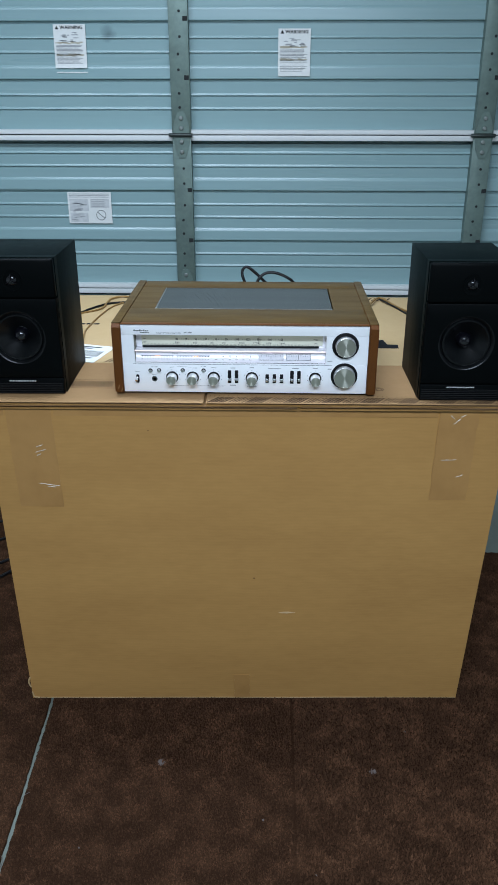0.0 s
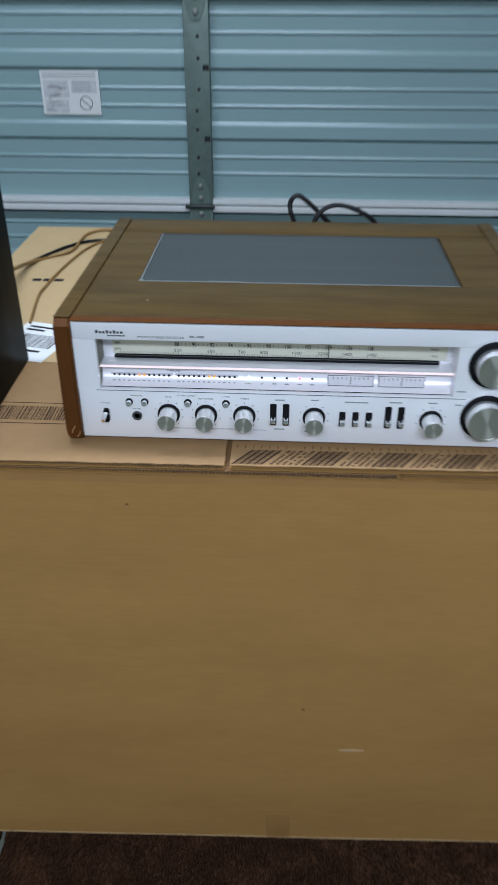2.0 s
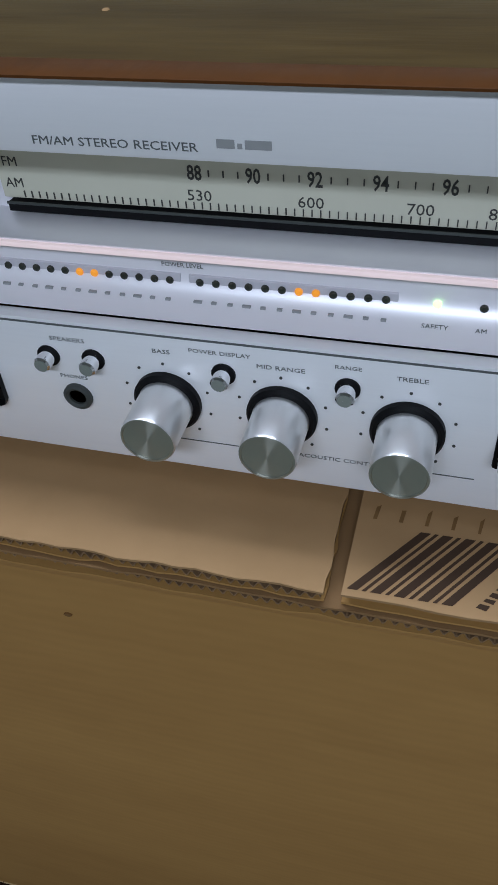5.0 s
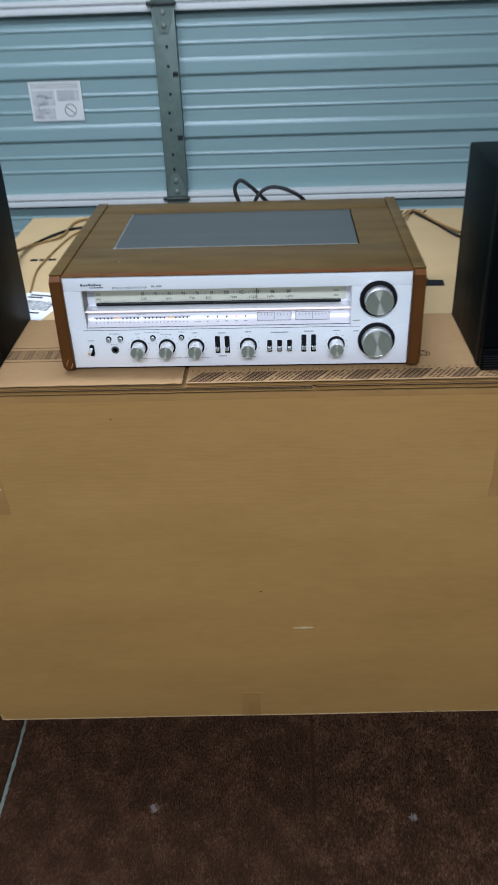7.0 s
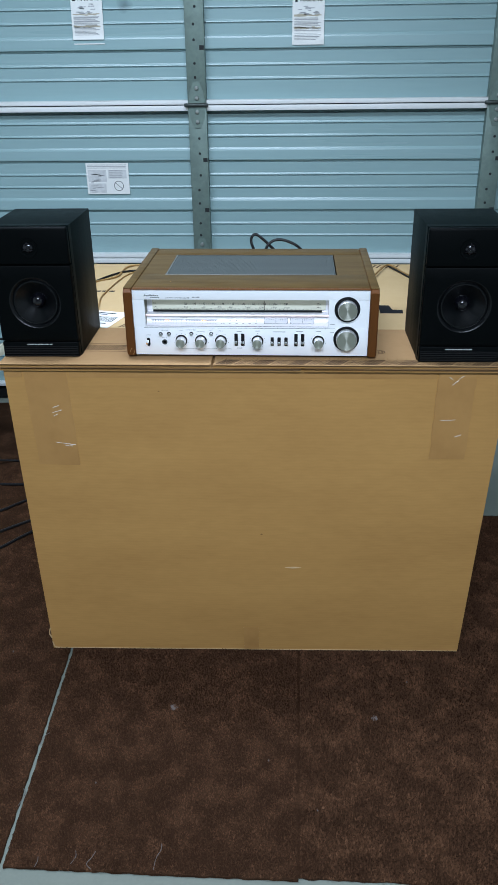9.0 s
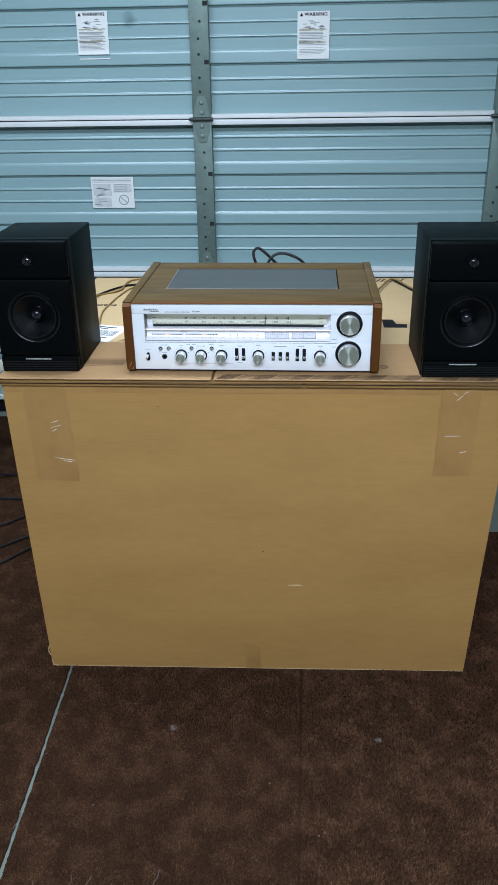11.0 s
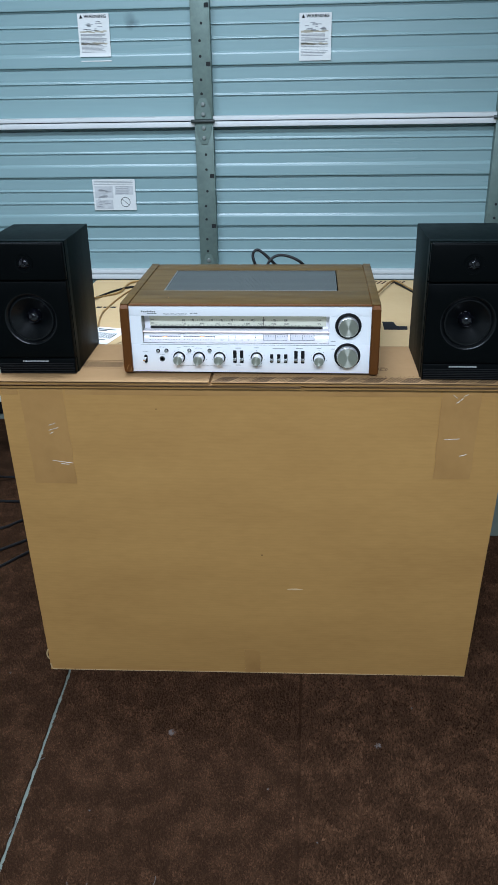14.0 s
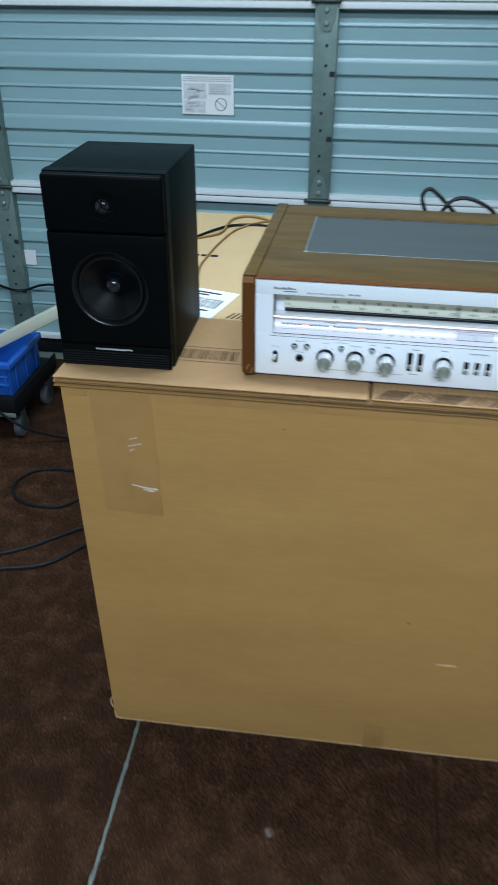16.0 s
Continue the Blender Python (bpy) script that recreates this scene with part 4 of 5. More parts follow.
for x, z, w in ((-0.0243, 0.0615, 0.011), (-0.0243, 0.0235, 0.012), (0.0150, 0.0625, 0.009), (0.0620, 0.0610, 0.026), (0.1058, 0.0620, 0.014),
                (0.1470, 0.0625, 0.010), (0.0150, 0.0215, 0.020), (0.176, 0.078, 0.010), (0.176, 0.061, 0.008)):
    part("print_bar", block(x - w / 2, x + w / 2, -0.0003, 0.0002, z - 0.0007, z + 0.0007), M_PALEPRINT, face, smooth=False)
for x0, x1 in ((-0.152, -0.116), (-0.058, -0.040)):
    part("ruled_line", block(x0, x1, -0.0002, 0.0002, 0.0212, 0.0216), M_GREYPRINT, face, smooth=False)

# ---- loudspeakers ----
SW, SH, SD = 0.172, 0.2850, 0.208


def loudspeaker(m, label):
    """Origin at the middle of the front lower edge."""
    s = empty("loudspeaker", m, label, "loudspeaker", group="pair of loudspeakers")
    h = SW / 2
    part("cabinet", block(-h, h, 0.0300, SD, 0, SH, 0.0022, 2), M_SPK, s, "black ash cabinet")
    part("cabinet_front", holed_board(-h, h, 0, SH, 0.0100, 0.0299, 0, 0.1235, 0.0500, 0.0002), M_SPK, s, "black ash cabinet front", smooth=False)
    # moulded front with rounded edges and a driver opening
    wz = 0.1235
    b = part("baffle", holed_board(-h + 0.001, h - 0.001, 0.0372, 0.2045, -0.006, 0.0098, 0, wz, 0.0530, 0.0030), M_BAFFLE, s)
    part("upper_baffle", block(-h + 0.001, h - 0.001, -0.006, 0.0098, 0.2057, SH - 0.001, 0.0045, 3), M_BAFFLE, s)
    p = part("plinth", block(-h + 0.001, h - 0.001, -0.0065, 0.0098, 0.0006, 0.0360, 0.0030, 2), M_BAFFLE, s, "ribbed black plinth")
    for i in range(6):
        part("rib", block(-h + 0.004, h - 0.004, -0.0074, -0.0064, 0.0035 + 0.0040 * i, 0.0052 + 0.0040 * i, 0.0003, 1), M_RUBBER, p, smooth=False)
    rng = random.Random(7)
    x = -0.030
    while x < 0.026:
        w = rng.uniform(0.0020, 0.0034)
        part("badge_bar", block(x, x + w, -0.0070, -0.0064, 0.0288, 0.0312), M_SILVER, p, "silver badge", smooth=False)
        x += w + 0.0009
    part("woofer_ring", lathe([(0.0562, -0.0064), (0.0547, -0.0060), (0.0524, -0.0036), (0.0504, -0.0008), (0.0490, 0.0006), (0.0476, 0.0004)], "y", 64, (0, 0, wz), caps=False), M_CONE, b, "rubber driver surround")
    part("woofer_cone", lathe([(0.0490, 0.0004), (0.0472, -0.0022), (0.0446, -0.0024), (0.0424, 0.0000), (0.0300, 0.0108), (0.0160, 0.0235), (0.0150, 0.0230), (0.0, 0.0230)], "y", 64, (0, 0, wz), caps=False), M_CONE, b, "dark moulded cone")
    part("dust_cap", lathe([(0.0158, 0.0232), (0.0152, 0.0165), (0.0132, 0.0108), (0.0095, 0.0066), (0.0050, 0.0043), (0.0, 0.0036)], "y", 40, (0, 0, wz), caps=False), M_DOME, b, "glossy dust cap")
    tz = 0.2420
    part("tweeter_ring", lathe([(0.0205, -0.0055), (0.0200, -0.0072), (0.0150, -0.0068), (0.0135, -0.0040), (0.0125, 0.0)], "y", 40, (0, 0, tz), caps=False), M_BAFFLE, s, "shallow tweeter horn")
    part("tweeter_dome", lathe([(0.0112, -0.0050), (0.0095, -0.0078), (0.0064, -0.0098), (0.0, -0.0108)], "y", 32, (0, 0, tz)), M_DOME, s, "glossy tweeter dome")
    for i in range(3):
        a = radians(90 + 120 * i)
        part("tweeter_guard", tube([(0.0, -0.0130, tz), (0.008 * math.cos(a), -0.0120, tz + 0.008 * math.sin(a)), (0.0130 * math.cos(a), -0.0070, tz + 0.0130 * math.sin(a))], 0.0010, 6, 3), M_BLACK, s)
    return s


loudspeaker(pose(-0.4650, 0.002, TOP, 0, 0, 1.2), "black ash bookshelf loudspeaker on the box beside the receiver")
loudspeaker(pose(0.4465, -0.010, TOP, 0, 0, 0.6), "black ash bookshelf loudspeaker on the printed lid flap")

# ---- stickers on the door ----
def door_y(z):
    """How far the ribbed door stands out at this height, smoothed."""
    for z0 in JOINTS[:-1]:
        for b in (0.400, 0.200):
            d = z - (z0 + b)
            if 0 <= d <= 0.050:
                return -0.0050 * (0.050 - d) / 0.012 if d > 0.038 else -0.0066
    return 0.0


def sticker(x0, x1, z0, z1, tilt, label, name="warning_sticker", group=""):
    cx, cz = (x0 + x1) / 2, (z0 + z1) / 2
    st = empty(name, pose(cx, DY, cz), label, "sticker", group)
    n = 14
    zs = [z1 - cz + (z0 - z1) * k / n for k in range(n + 1)]
    o = [(door_y(z + cz) - 0.0062, z) for z in zs] + [(door_y(z + cz) - 0.0050, z) for z in zs[::-1]]
    bm = prism(o, x0 - cx, x1 - cx)
    for v in bm.verts:
        v.co.x += tilt * v.co.z
    part("paper", bm, M_PAPER, st)
    return st, cx, cz


def print_bar(st, cx, cz, x0, x1, z0, z1, material, name="print_bar"):
    y = min(door_y(z0), door_y(z1)) - (0.0065 if material is not M_FADED else 0.00635)
    part(name, block(x0 - cx, x1 - cx, y - 0.0001, y + 0.0001, z0 - cz, z1 - cz), material, st, smooth=False)


def warning(x0, x1, z0, z1, tilt, label, seed):
    st, cx, cz = sticker(x0, x1, z0, z1, tilt, label, group="door warning stickers")
    w = x1 - x0
    rng = random.Random(seed)
    words("WARNING", 0.0160, x0 - cx + 0.062 * w / 0.12 + 0.007, z1 - cz - 0.0115, -0.0064, st, M_PRINT, "heading", wide=1.12, bold=0.0005)
    bm = plate([(-0.007, -0.006), (0.007, -0.006), (0, 0.007)], 0, 0.0002)
    bm.transform(pose(x0 - cx + 0.015, -0.0064, z1 - cz - 0.0115, 90))
    part("warning_triangle", bm, M_PRINT, st, smooth=False)
    for i in range(16):
        a = x0 + 0.02 + rng.random() * (w - 0.055)
        zz = z1 - 0.030 - rng.random() * 0.032
        print_bar(st, cx, cz, a, a + rng.uniform(0.008, 0.026), zz, zz + 0.003, M_PALEPRINT, "picture_bar")
    for i in range(15):
        zz = z1 - 0.073 - i * (z1 - z0 - 0.084) / 15
        dark = i in (1, 4)
        print_bar(st, cx, cz, x0 + 0.008, x0 + 0.008 + (w - 0.016) * (rng.uniform(0.72, 0.98)), zz, zz + (0.0040 if dark else 0.0021), M_PALEPRINT)
    for zz in (z1 - 0.066, z1 - 0.108):
        for i in range(9):
            a = x0 + 0.006 + (w - 0.018) * i / 9
            print_bar(st, cx, cz, a, a + 0.012, zz + rng.uniform(-0.002, 0.002), zz + rng.uniform(0.0025, 0.008), M_STAIN, "worn_crease")
    return st


torn = warning(-0.790, -0.667, 1.5335, 1.684, 0.02, "white paper warning sticker with a torn lower edge", 1)
part("torn_strip", block(-0.0600, 0.0615, -0.0080, -0.0068, -0.0925, -0.0885, 0.0003), M_PAPER, torn, "torn white paper strip")
warning(0.067, 0.189, 1.505, 1.668, 0.0, "white paper warning sticker with worn print on the steel door", 2)
st, cx, cz = sticker(-0.793, -0.613, 0.949, 1.074, 0.0, "white paper instruction sticker with a crossed circle", "instruction_sticker")
rng = random.Random(4)
for i in range(3):
    print_bar(st, cx, cz, -0.787, -0.622, 1.065 - 0.006 * i, 1.0675 - 0.006 * i, M_PALEPRINT)
for i in range(5):
    print_bar(st, cx, cz, -0.695, -0.695 + rng.uniform(0.05, 0.07), 1.043 - 0.007 * i, 1.0455 - 0.007 * i, M_PALEPRINT)
for i in range(22):
    a, zz = -0.785 + rng.random() * 0.05, 0.958 + rng.random() * 0.075
    print_bar(st, cx, cz, a, a + rng.uniform(0.01, 0.035), zz, zz + 0.0025, M_PALEPRINT, "picture_bar")
for a, c0, c1, d in ((-0.786, 0.998, -0.708, 1.046), (-0.786, 0.954, -0.712, 0.992), (-0.700, 1.012, -0.622, 1.046)):
    print_bar(st, cx, cz, a, c1, c0, d, M_FADED, "faded_picture")
part("crossed_circle", lathe([(0.0205, 0), (0.0205, -0.0002), (0.0180, -0.0002), (0.0180, 0)], "y", 40, (-0.658 - cx, -0.0064, 0.982 - cz), caps=False), M_GREYPRINT, st, smooth=False)
bm = block(-0.018, 0.018, -0.0002, 0, -0.0013, 0.0013)
bm.transform(pose(-0.658 - cx, -0.0064, 0.982 - cz, 0, 40, 0))
part("cross_bar", bm, M_GREYPRINT, st, smooth=False)
sticker(-1.470, -1.407, 0.374, 0.434, 0.03, "small blank white sticker on the steel door", "small_sticker")

# ---- things lying on the box ----
lab = empty("shipping_label", pose(-0.380, 0.270, TOP + 0.0003, 0, 0, -14), "white barcode label stuck on the cardboard lid", "label")
part("paper", block(-0.060, 0.032, -0.062, 0.064, 0, 0.0004), M_PAPER, lab, smooth=False)
rng = random.Random(8)
x = -0.050
while x < 0.022:
    w = rng.uniform(0.001, 0.0035)
    part("barcode_bar", block(x, x + w, -0.020, 0.022, 0.0004, 0.0006), M_PRINT, lab, smooth=False)
    x += w + rng.uniform(0.0015, 0.003)
for y0, w in ((0.034, 0.03), (0.045, 0.05), (-0.035, 0.06), (-0.046, 0.045)):
    part("print_bar", block(-0.048, -0.048 + w, y0, y0 + 0.006, 0.0004, 0.0006), M_PRINT, lab, smooth=False)

code = empty("printed_barcode", pose(-0.335, 0.062, TOP + 0.0002), "dark barcode printed on the brown cardboard lid", "print")
x = -0.046
while x < 0.044:
    w = rng.uniform(0.0009, 0.0026)
    part("barcode_bar", block(x, x + w, -0.017, 0.017, 0, 0.0002), M_INK, code, smooth=False)
    x += w + rng.uniform(0.0012, 0.0026)
for y in (-0.026, 0.025):
    part("frame_line", block(-0.075, 0.055, y, y + 0.0012, 0, 0.0002), M_INK, code, smooth=False)

tp = empty("printed_mark", pose(0.345, 0.352, TOP + 0.0003), "black printed angle mark on the cardboard lid", "print")
part("mark_bar", plate([(-0.032, -0.018), (0.026, -0.018), (0.028, 0.012), (0.002, 0.014), (-0.004, 0.052), (-0.032, 0.052)], 0, 0.0002), M_PRINT, tp, smooth=False)
lt = empty("printed_letters", pose(-0.452, 0.530, TOP + 0.0003), "small dark unreadable print on the pale lid", "print")
for i in range(3):
    part("print_bar", block(-0.020 + 0.020 * i, -0.004 + 0.020 * i, -0.006, 0.006, 0, 0.0002), M_PRINT, lt, smooth=False)
st8 = empty("printed_stripes", pose(-0.310, 0.205, TOP + 0.0003), "dark slanting stripes printed on the pale lid", "print")
for i in range(5):
    part("printed_stripe", plate([(-0.030 + 0.009 * i, 0.004), (-0.026 + 0.009 * i, 0.004), (-0.014 + 0.009 * i, 0.030), (-0.018 + 0.009 * i, 0.030)], 0, 0.0002), M_INK, st8, smooth=False)

ring = empty("printed_rings", pose(0.287, 0.046, TOP + 0.0002), "small dark ring symbol printed on the brown lid", "print")
for r in (0.0105, 0.0062):
    part("printed_ring", lathe([(r, 0), (r, 0.0002), (r - 0.0013, 0.0002), (r - 0.0013, 0)], "z", 28, caps=False), M_INK, ring, smooth=False)
rear = empty("printed_stripes", pose(0.330, 0.800, TOP + 0.0004), "dark slanting stripes printed along the rear lid edge", "print")
for i in range(11):
    part("printed_stripe", plate([(-0.075 + 0.014 * i, 0.0), (-0.069 + 0.014 * i, 0.0), (-0.053 + 0.014 * i, 0.034), (-0.059 + 0.014 * i, 0.034)], 0, 0.0002), M_INK, rear, smooth=False)

Z = TOP


def wire(name, pts, r, material, label, category="cable", group="", n=8):
    return thing(name, tube(pts, r, 8, n), material, label, category, group)


wire("speaker_wire", [(-0.478, 0.214, Z + 0.10), (-0.492, 0.40, Z + 0.05), (-0.50, 0.60, Z + 0.006), (-0.456, 0.70, Z + 0.004), (-0.41, 0.745, Z + 0.004), (-0.33, 0.74, Z + 0.004), (-0.25, 0.60, Z + 0.02), (-0.22, 0.385, Z + 0.06)],
     0.0030, M_CABLE, "thin black speaker wire lying on the cardboard")
wire("speaker_wire", [(-0.440, 0.214, Z + 0.09), (-0.492, 0.50, Z + 0.03), (-0.489, 0.623, Z + 0.004), (-0.440, 0.679, Z + 0.004), (-0.432, 0.79, Z + 0.004), (-0.38, 0.815, Z + 0.004), (-0.28, 0.70, Z + 0.01), (-0.20, 0.385, Z + 0.05)],
     0.0027, M_YELLOW, "amber-coloured speaker wire lying on the cardboard")
wire("speaker_wire", [(-0.418, 0.335, Z + 0.003), (-0.435, 0.431, Z + 0.003), (-0.438, 0.493, Z + 0.003), (-0.428, 0.618, Z + 0.003), (-0.408, 0.715, Z + 0.003), (-0.36, 0.78, Z + 0.003), (-0.30, 0.80, Z + 0.003)],
     0.0022, M_YELLOW, "amber-coloured speaker wire lying on the cardboard")
wire("speaker_wire", [(0.22, 0.385, Z + 0.05), (0.30, 0.60, Z + 0.015), (0.365, 0.79, Z + 0.008), (0.390, 0.805, Z + 0.006), (0.414, 0.735, Z + 0.005), (0.445, 0.665, Z + 0.005), (0.480, 0.50, Z + 0.03), (0.455, 0.200, Z + 0.10)],
     0.0030, M_YELLOW, "twisted amber speaker wire behind the loudspeaker")
wire("speaker_wire", [(0.38, 0.800, Z + 0.006), (0.412, 0.725, Z + 0.004), (0.440, 0.64, Z + 0.004), (0.470, 0.50, Z + 0.02), (0.440, 0.200, Z + 0.09)],
     0.0026, M_CABLE, "thin black speaker wire behind the loudspeaker")
wire("power_cable", [(0.03, 0.378, Z + 0.06), (-0.004, 0.392, Z + 0.13), (-0.020, 0.405, Z + 0.168), (-0.010, 0.41, Z + 0.184), (0.010, 0.41, Z + 0.172), (0.042, 0.41, Z + 0.142), (0.09, 0.42, Z + 0.10), (0.16, 0.46, Z + 0.004)],
     0.0036, M_CABLE, "looped black power cable behind the receiver")
wire("power_cable", [(-0.01, 0.379, Z + 0.05), (0.008, 0.395, Z + 0.12), (0.022, 0.405, Z + 0.156), (0.044, 0.41, Z + 0.170), (0.075, 0.41, Z + 0.166), (0.108, 0.41, Z + 0.146), (0.135, 0.42, Z + 0.10), (0.18, 0.50, Z + 0.004)],
     0.0036, M_CABLE, "looped black signal cable behind the receiver")

# ---- floor clutter beside the box ----
CZ = 0.006
wire("extension_cable", [(-0.72, 0.93, CZ + 0.006), (-0.86, 0.935, CZ + 0.006), (-0.977, 0.935, CZ + 0.006), (-1.09, 0.925, CZ + 0.006), (-1.142, 0.84, CZ + 0.006), (-1.09, 0.752, CZ + 0.006), (-0.97, 0.742, CZ + 0.006),
                    (-0.905, 0.80, CZ + 0.006), (-0.80, 0.90, CZ + 0.006), (-0.70, 0.96, CZ + 0.006)], 0.0052, M_CABLE, "coiled black power cord on the brown carpet")
wire("extension_cable", [(-1.60, 0.30, CZ + 0.006), (-1.25, 0.40, CZ + 0.006), (-1.00, 0.535, CZ + 0.006), (-0.92, 0.60, CZ + 0.006), (-0.855, 0.66, CZ + 0.006), (-0.74, 0.75, CZ + 0.006), (-0.64, 0.80, CZ + 0.006)],
     0.0052, M_CABLE, "black power cord on the brown carpet")
wire("extension_cable", [(-1.60, 0.26, CZ + 0.006), (-1.25, 0.39, CZ + 0.0165), (-1.00, 0.455, CZ + 0.006), (-0.895, 0.495, CZ + 0.006), (-0.822, 0.585, CZ + 0.006), (-0.74, 0.68, CZ + 0.006), (-0.64, 0.72, CZ + 0.006)],
     0.0052, M_CABLE, "black power cord on the brown carpet")
wire("extension_cable", [(-1.39, 1.08, 0.215), (-1.30, 1.045, 0.17), (-1.20, 1.05, 0.09), (-1.10, 1.10, 0.03), (-1.02, 1.13, CZ + 0.005), (-0.92, 1.10, CZ + 0.005), (-0.75, 1.00, CZ + 0.005)],
     0.0046, M_CABLE, "thin black cord hanging down from the blue crate")
wire("extension_cable", [(-1.62, 1.45, 0.384), (-1.55, 1.60, 0.37), (-1.46, 1.70, 0.30), (-1.36, 1.71, 0.325), (-1.28, 1.70, 0.33), (-1.10, 1.69, 0.31), (-0.90, 1.66, 0.15), (-0.80, 1.60, CZ + 0.005)],
     0.0048, M_CABLE, "thin black cord strung in front of the door")

dolly = empty("dolly", pose(-1.455, 1.32, CZ), "dark flat dolly on casters carrying the blue crate", "dolly")
part("platform", block(-0.27, 0.236, -0.26, 0.10, 0.105, 0.158, 0.008), M_BLACK, dolly, "black platform")
part("rim", block(-0.275, 0.242, -0.265, -0.2605, 0.130, 0.178, 0.002), M_BLACK, dolly, "dark rim")
part("edge_strip", block(-0.275, 0.242, -0.268, -0.2655, 0.112, 0.128, 0.001), M_ZINC, dolly, "pale metal edge strip")
part("rim", block(0.2365, 0.242, -0.26, 0.10, 0.120, 0.178, 0.002), M_BLACK, dolly, "dark rim")
for cx0 in (-0.20, 0.214):
    for cy0 in (-0.19, 0.04):
        c = part("caster", lathe([(0.034, -0.012), (0.038, -0.008), (0.038, 0.008), (0.034, 0.012)], "x", 24, (cx0, cy0, 0.038)), M_WHEEL, dolly, "dark grey caster wheel")
        part("fork", block(cx0 - 0.019, cx0 - 0.015, cy0 - 0.014, cy0 + 0.014, 0.030, 0.104, 0.002), M_PIVOT, c, "dark steel fork")
        part("fork", block(cx0 + 0.015, cx0 + 0.019, cy0 - 0.014, cy0 + 0.014, 0.030, 0.104, 0.002), M_PIVOT, c, "dark steel fork")
        part("fork_top", block(cx0 - 0.019, cx0 + 0.019, cy0 - 0.02, cy0 + 0.02, 0.0985, 0.1045, 0.001), M_PIVOT, c)

crate = empty("plastic_crate", pose(-1.500, 1.315, CZ + 0.158), "bright blue plastic storage crate on the dolly", "crate")


def crate_wall(x0, x1, y0, y1, h):
    return block(x0, x1, y0, y1, 0.0, h, 0.003)


CH = 0.122
part("crate_floor", block(-0.25, 0.25, -0.19, 0.03, 0.0, 0.006), M_BLUE, crate)
for nm, a in (("front_wall", (-0.25, 0.25, -0.20, -0.194)), ("rear_wall", (-0.25, 0.25, 0.034, 0.04)), ("side_wall", (-0.256, -0.2505, -0.20, 0.04)), ("side_wall", (0.2505, 0.256, -0.20, 0.04))):
    part(nm, crate_wall(*a, CH), M_BLUE, crate)
part("rim", block(-0.268, 0.268, -0.214, -0.2005, CH - 0.022, CH, 0.004), M_BLUE, crate, "rolled blue rim")
part("rim", block(-0.268, 0.268, 0.0405, 0.054, CH - 0.022, CH, 0.004), M_BLUE, crate, "rolled blue rim")
part("rim", block(0.2565, 0.269, -0.200, 0.040, CH - 0.022, CH, 0.004), M_BLUE, crate, "rolled blue rim")
part("rim", block(-0.269, -0.2565, -0.200, 0.040, CH - 0.022, CH, 0.004), M_BLUE, crate, "rolled blue rim")
for z in (0.036, 0.066):
    part("rib", block(-0.25, 0.25, -0.2065, -0.2005, z, z + 0.008, 0.002), M_BLUE, crate)
for i in range(7):
    x = -0.24 + 0.08 * i
    part("rib", block(x - 0.004, x + 0.004, -0.206, -0.2005, 0.010, CH - 0.024, 0.002), M_BLUE, crate)
for i in range(3):
    y = -0.16 + 0.08 * i
    part("rib", block(0.2565, 0.262, y - 0.004, y + 0.004, 0.010, CH - 0.024, 0.002), M_BLUE, crate)

# pale stick resting across the crate
a, b = Vector((-1.515, 1.25, 0.196)), Vector((-0.90, 1.26, 0.530))
d = (b - a)
bm = block(0, d.length, -0.020, 0.020, -0.019, 0.019, 0.003)
ang = d.to_track_quat("X", "Z").to_matrix().to_4x4()
stick = thing("wooden_stick", bm, M_PINE, "pale square wooden stick leaning out of the blue crate", "stick")
stick.matrix_world = Matrix.Translation(a) @ ang

# ---- lint and bits on the carpet ----
def lint(x, y, r, seed, label="small pale lint spot on the carpet"):
    rng = random.Random(seed)
    o = [(x + r * rng.uniform(0.6, 1.1) * math.cos(k * math.pi / 5), y + r * rng.uniform(0.6, 1.1) * math.sin(k * math.pi / 5)) for k in range(10)]
    thing("lint", plate(o, 0.004, 0.0072), M_LINT, label, "lint", group="lint on the carpet", smooth=False)


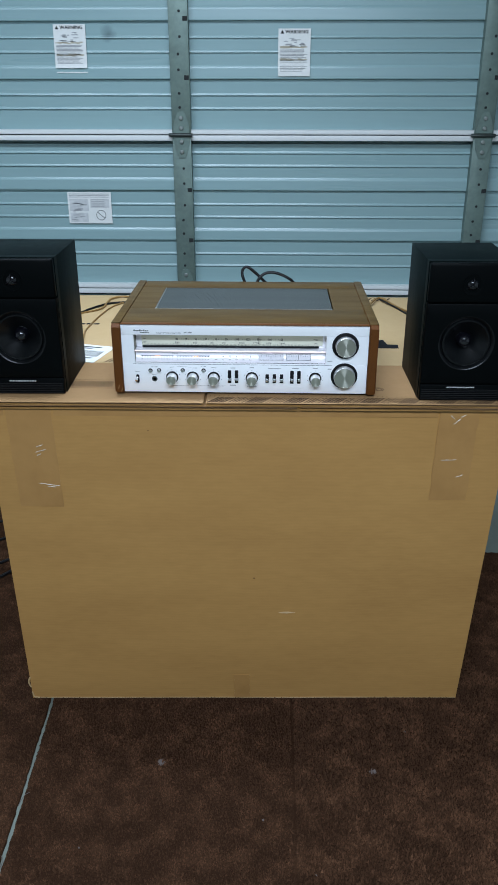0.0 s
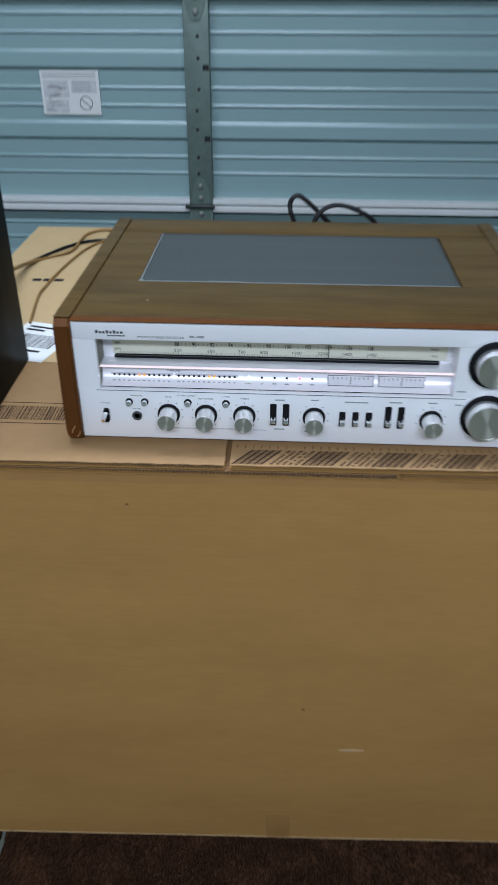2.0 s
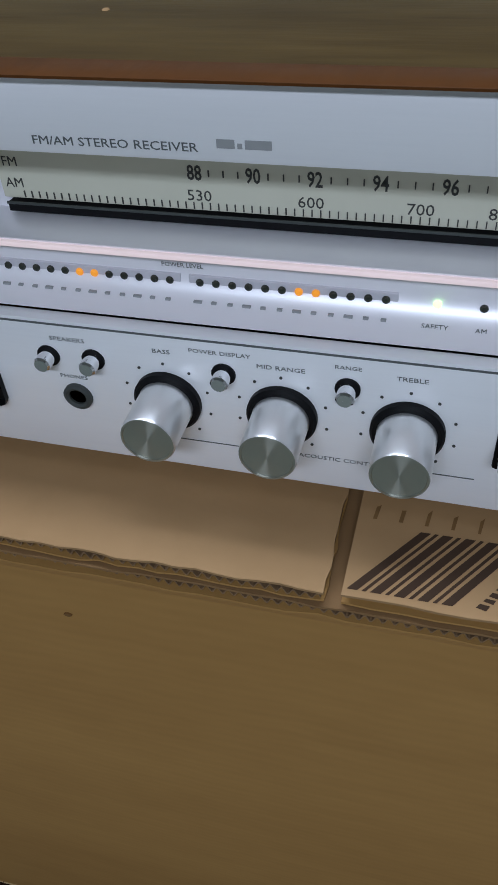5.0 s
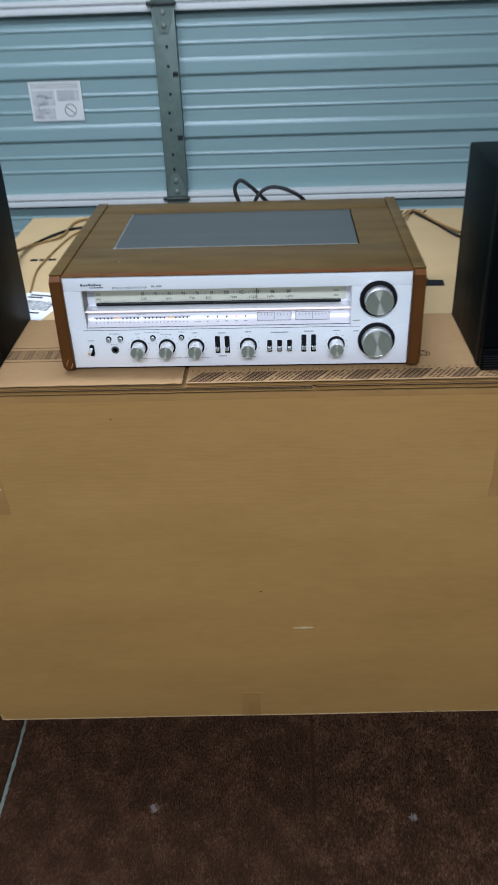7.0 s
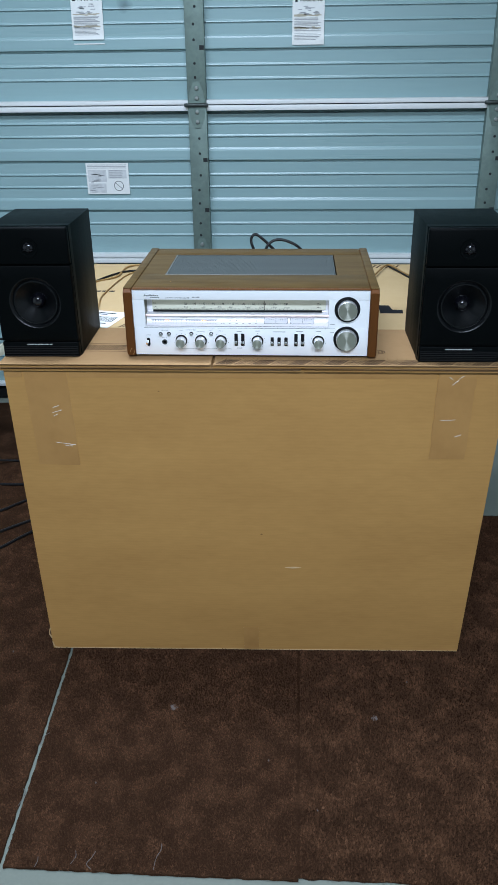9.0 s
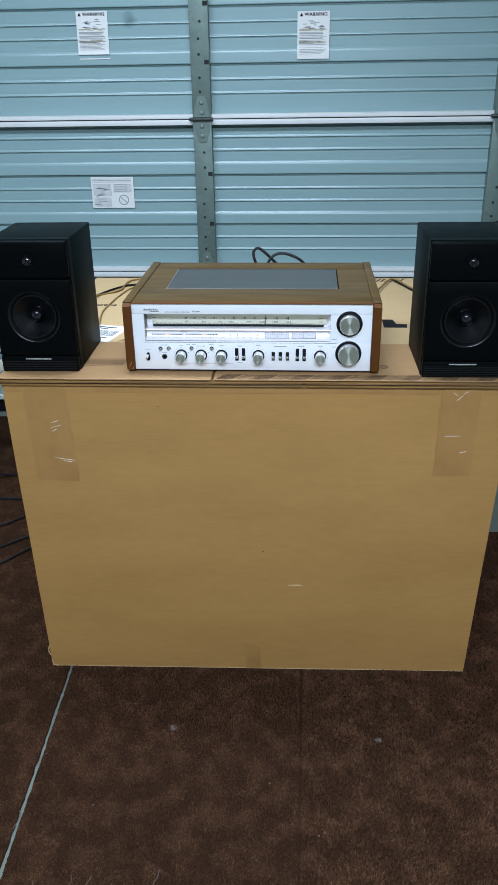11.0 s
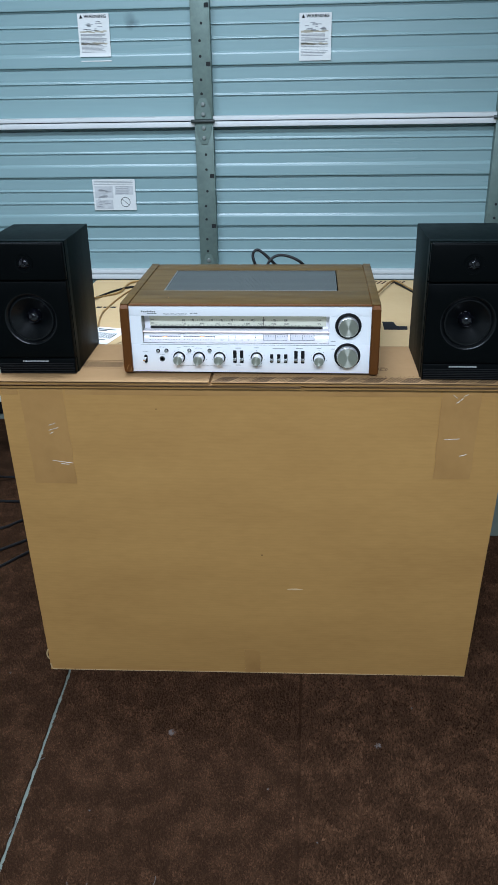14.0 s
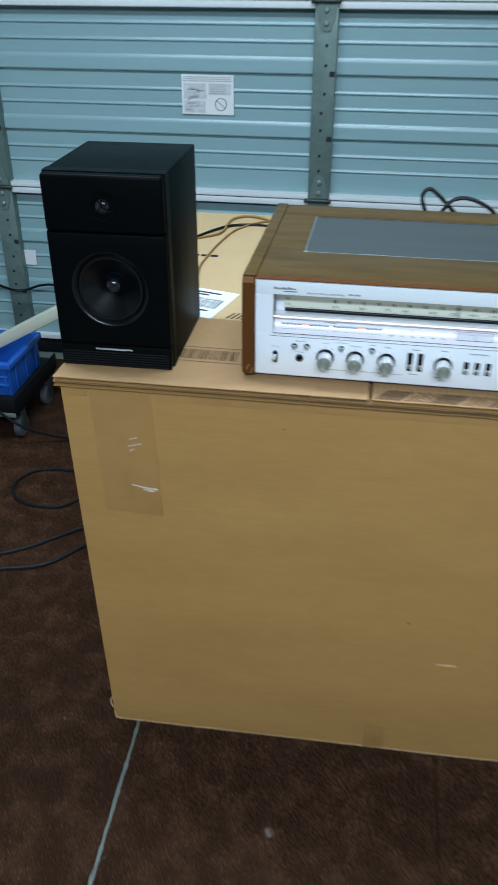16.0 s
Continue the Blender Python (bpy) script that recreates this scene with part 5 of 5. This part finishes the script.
lint(0.307, -0.178, 0.009, 1)
lint(-0.196, -0.165, 0.011, 2)
lint(0.05, -0.32, 0.003, 3)
lint(-0.34, -0.40, 0.0025, 4)
lint(0.40, -0.05, 0.003, 5)
lint(-0.67, 0.02, 0.004, 6)
lint(0.16, -0.45, 0.003, 7)
for pts in ([(-0.174, -0.605, 0.0075), (-0.172, -0.58, 0.0085), (-0.165, -0.56, 0.0085), (-0.166, -0.545, 0.0075)],
            [(-0.417, -0.61, 0.0075), (-0.414, -0.60, 0.009), (-0.416, -0.588, 0.0075)],
            [(-0.345, -0.60, 0.0075), (-0.338, -0.585, 0.009), (-0.342, -0.57, 0.0075)],
            [(-0.30, -0.61, 0.0075), (-0.312, -0.60, 0.009), (-0.305, -0.585, 0.008), (-0.30, -0.57, 0.0075)],
            [(-0.500, -0.30, 0.0075), (-0.494, -0.275, 0.010), (-0.485, -0.262, 0.0075)],
            [(-0.497, -0.47, 0.0075), (-0.490, -0.44, 0.010), (-0.499, -0.425, 0.0075)]):
    thing("loose_thread", tube(pts, 0.0008, 5, 4), M_LINT, "pale loose carpet thread", "thread", group="loose threads")


# ---- cut pile of the carpet ----
def pile(name, areas, count, seed):
    rng = np.random.default_rng(seed)
    verts, faces = [], []
    for (x0, x1, y0, y1), share_of in areas:
        n = int(count * share_of)
        px, py = rng.uniform(x0, x1, n), rng.uniform(y0, y1, n)
        px = px + (np.abs(px + 0.509) < 0.3) * (-0.035) * py
        h, r = rng.uniform(0.003, 0.0065, n), rng.uniform(0.0016, 0.0032, n)
        lx, ly, a = rng.normal(0, 0.0016, n), rng.normal(0, 0.0016, n), rng.uniform(0, 6.28, n)
        for i in range(n):
            k = len(verts)
            for q in range(3):
                verts.append((px[i] + r[i] * math.cos(a[i] + 2.094 * q), py[i] + r[i] * math.sin(a[i] + 2.094 * q), 0.0042))
            verts.append((px[i] + lx[i], py[i] + ly[i], 0.0055 + h[i]))
            faces += [(k, k + 1, k + 3), (k + 1, k + 2, k + 3), (k + 2, k, k + 3)]
    me = bpy.data.meshes.new(name)
    me.from_pydata(verts, [], faces)
    me.materials.append(M_PILE)
    tagged(new(name, me), "short dark brown cut pile of the carpet", "carpet pile", kind="stuff")


pile("carpet_pile", (((-0.5030, 0.1150, -0.611, 0.06), 0.34), ((0.1230, 0.85, -0.605, 0.10), 0.42), ((-1.1, -0.5155, -0.61, 0.10), 0.24)), 110000, 3)
pile("carpet_pile", (((-1.45, -0.58, 0.10, 1.10), 0.65), ((0.565, 1.1, 0.10, 0.776), 0.35)), 105000, 4)
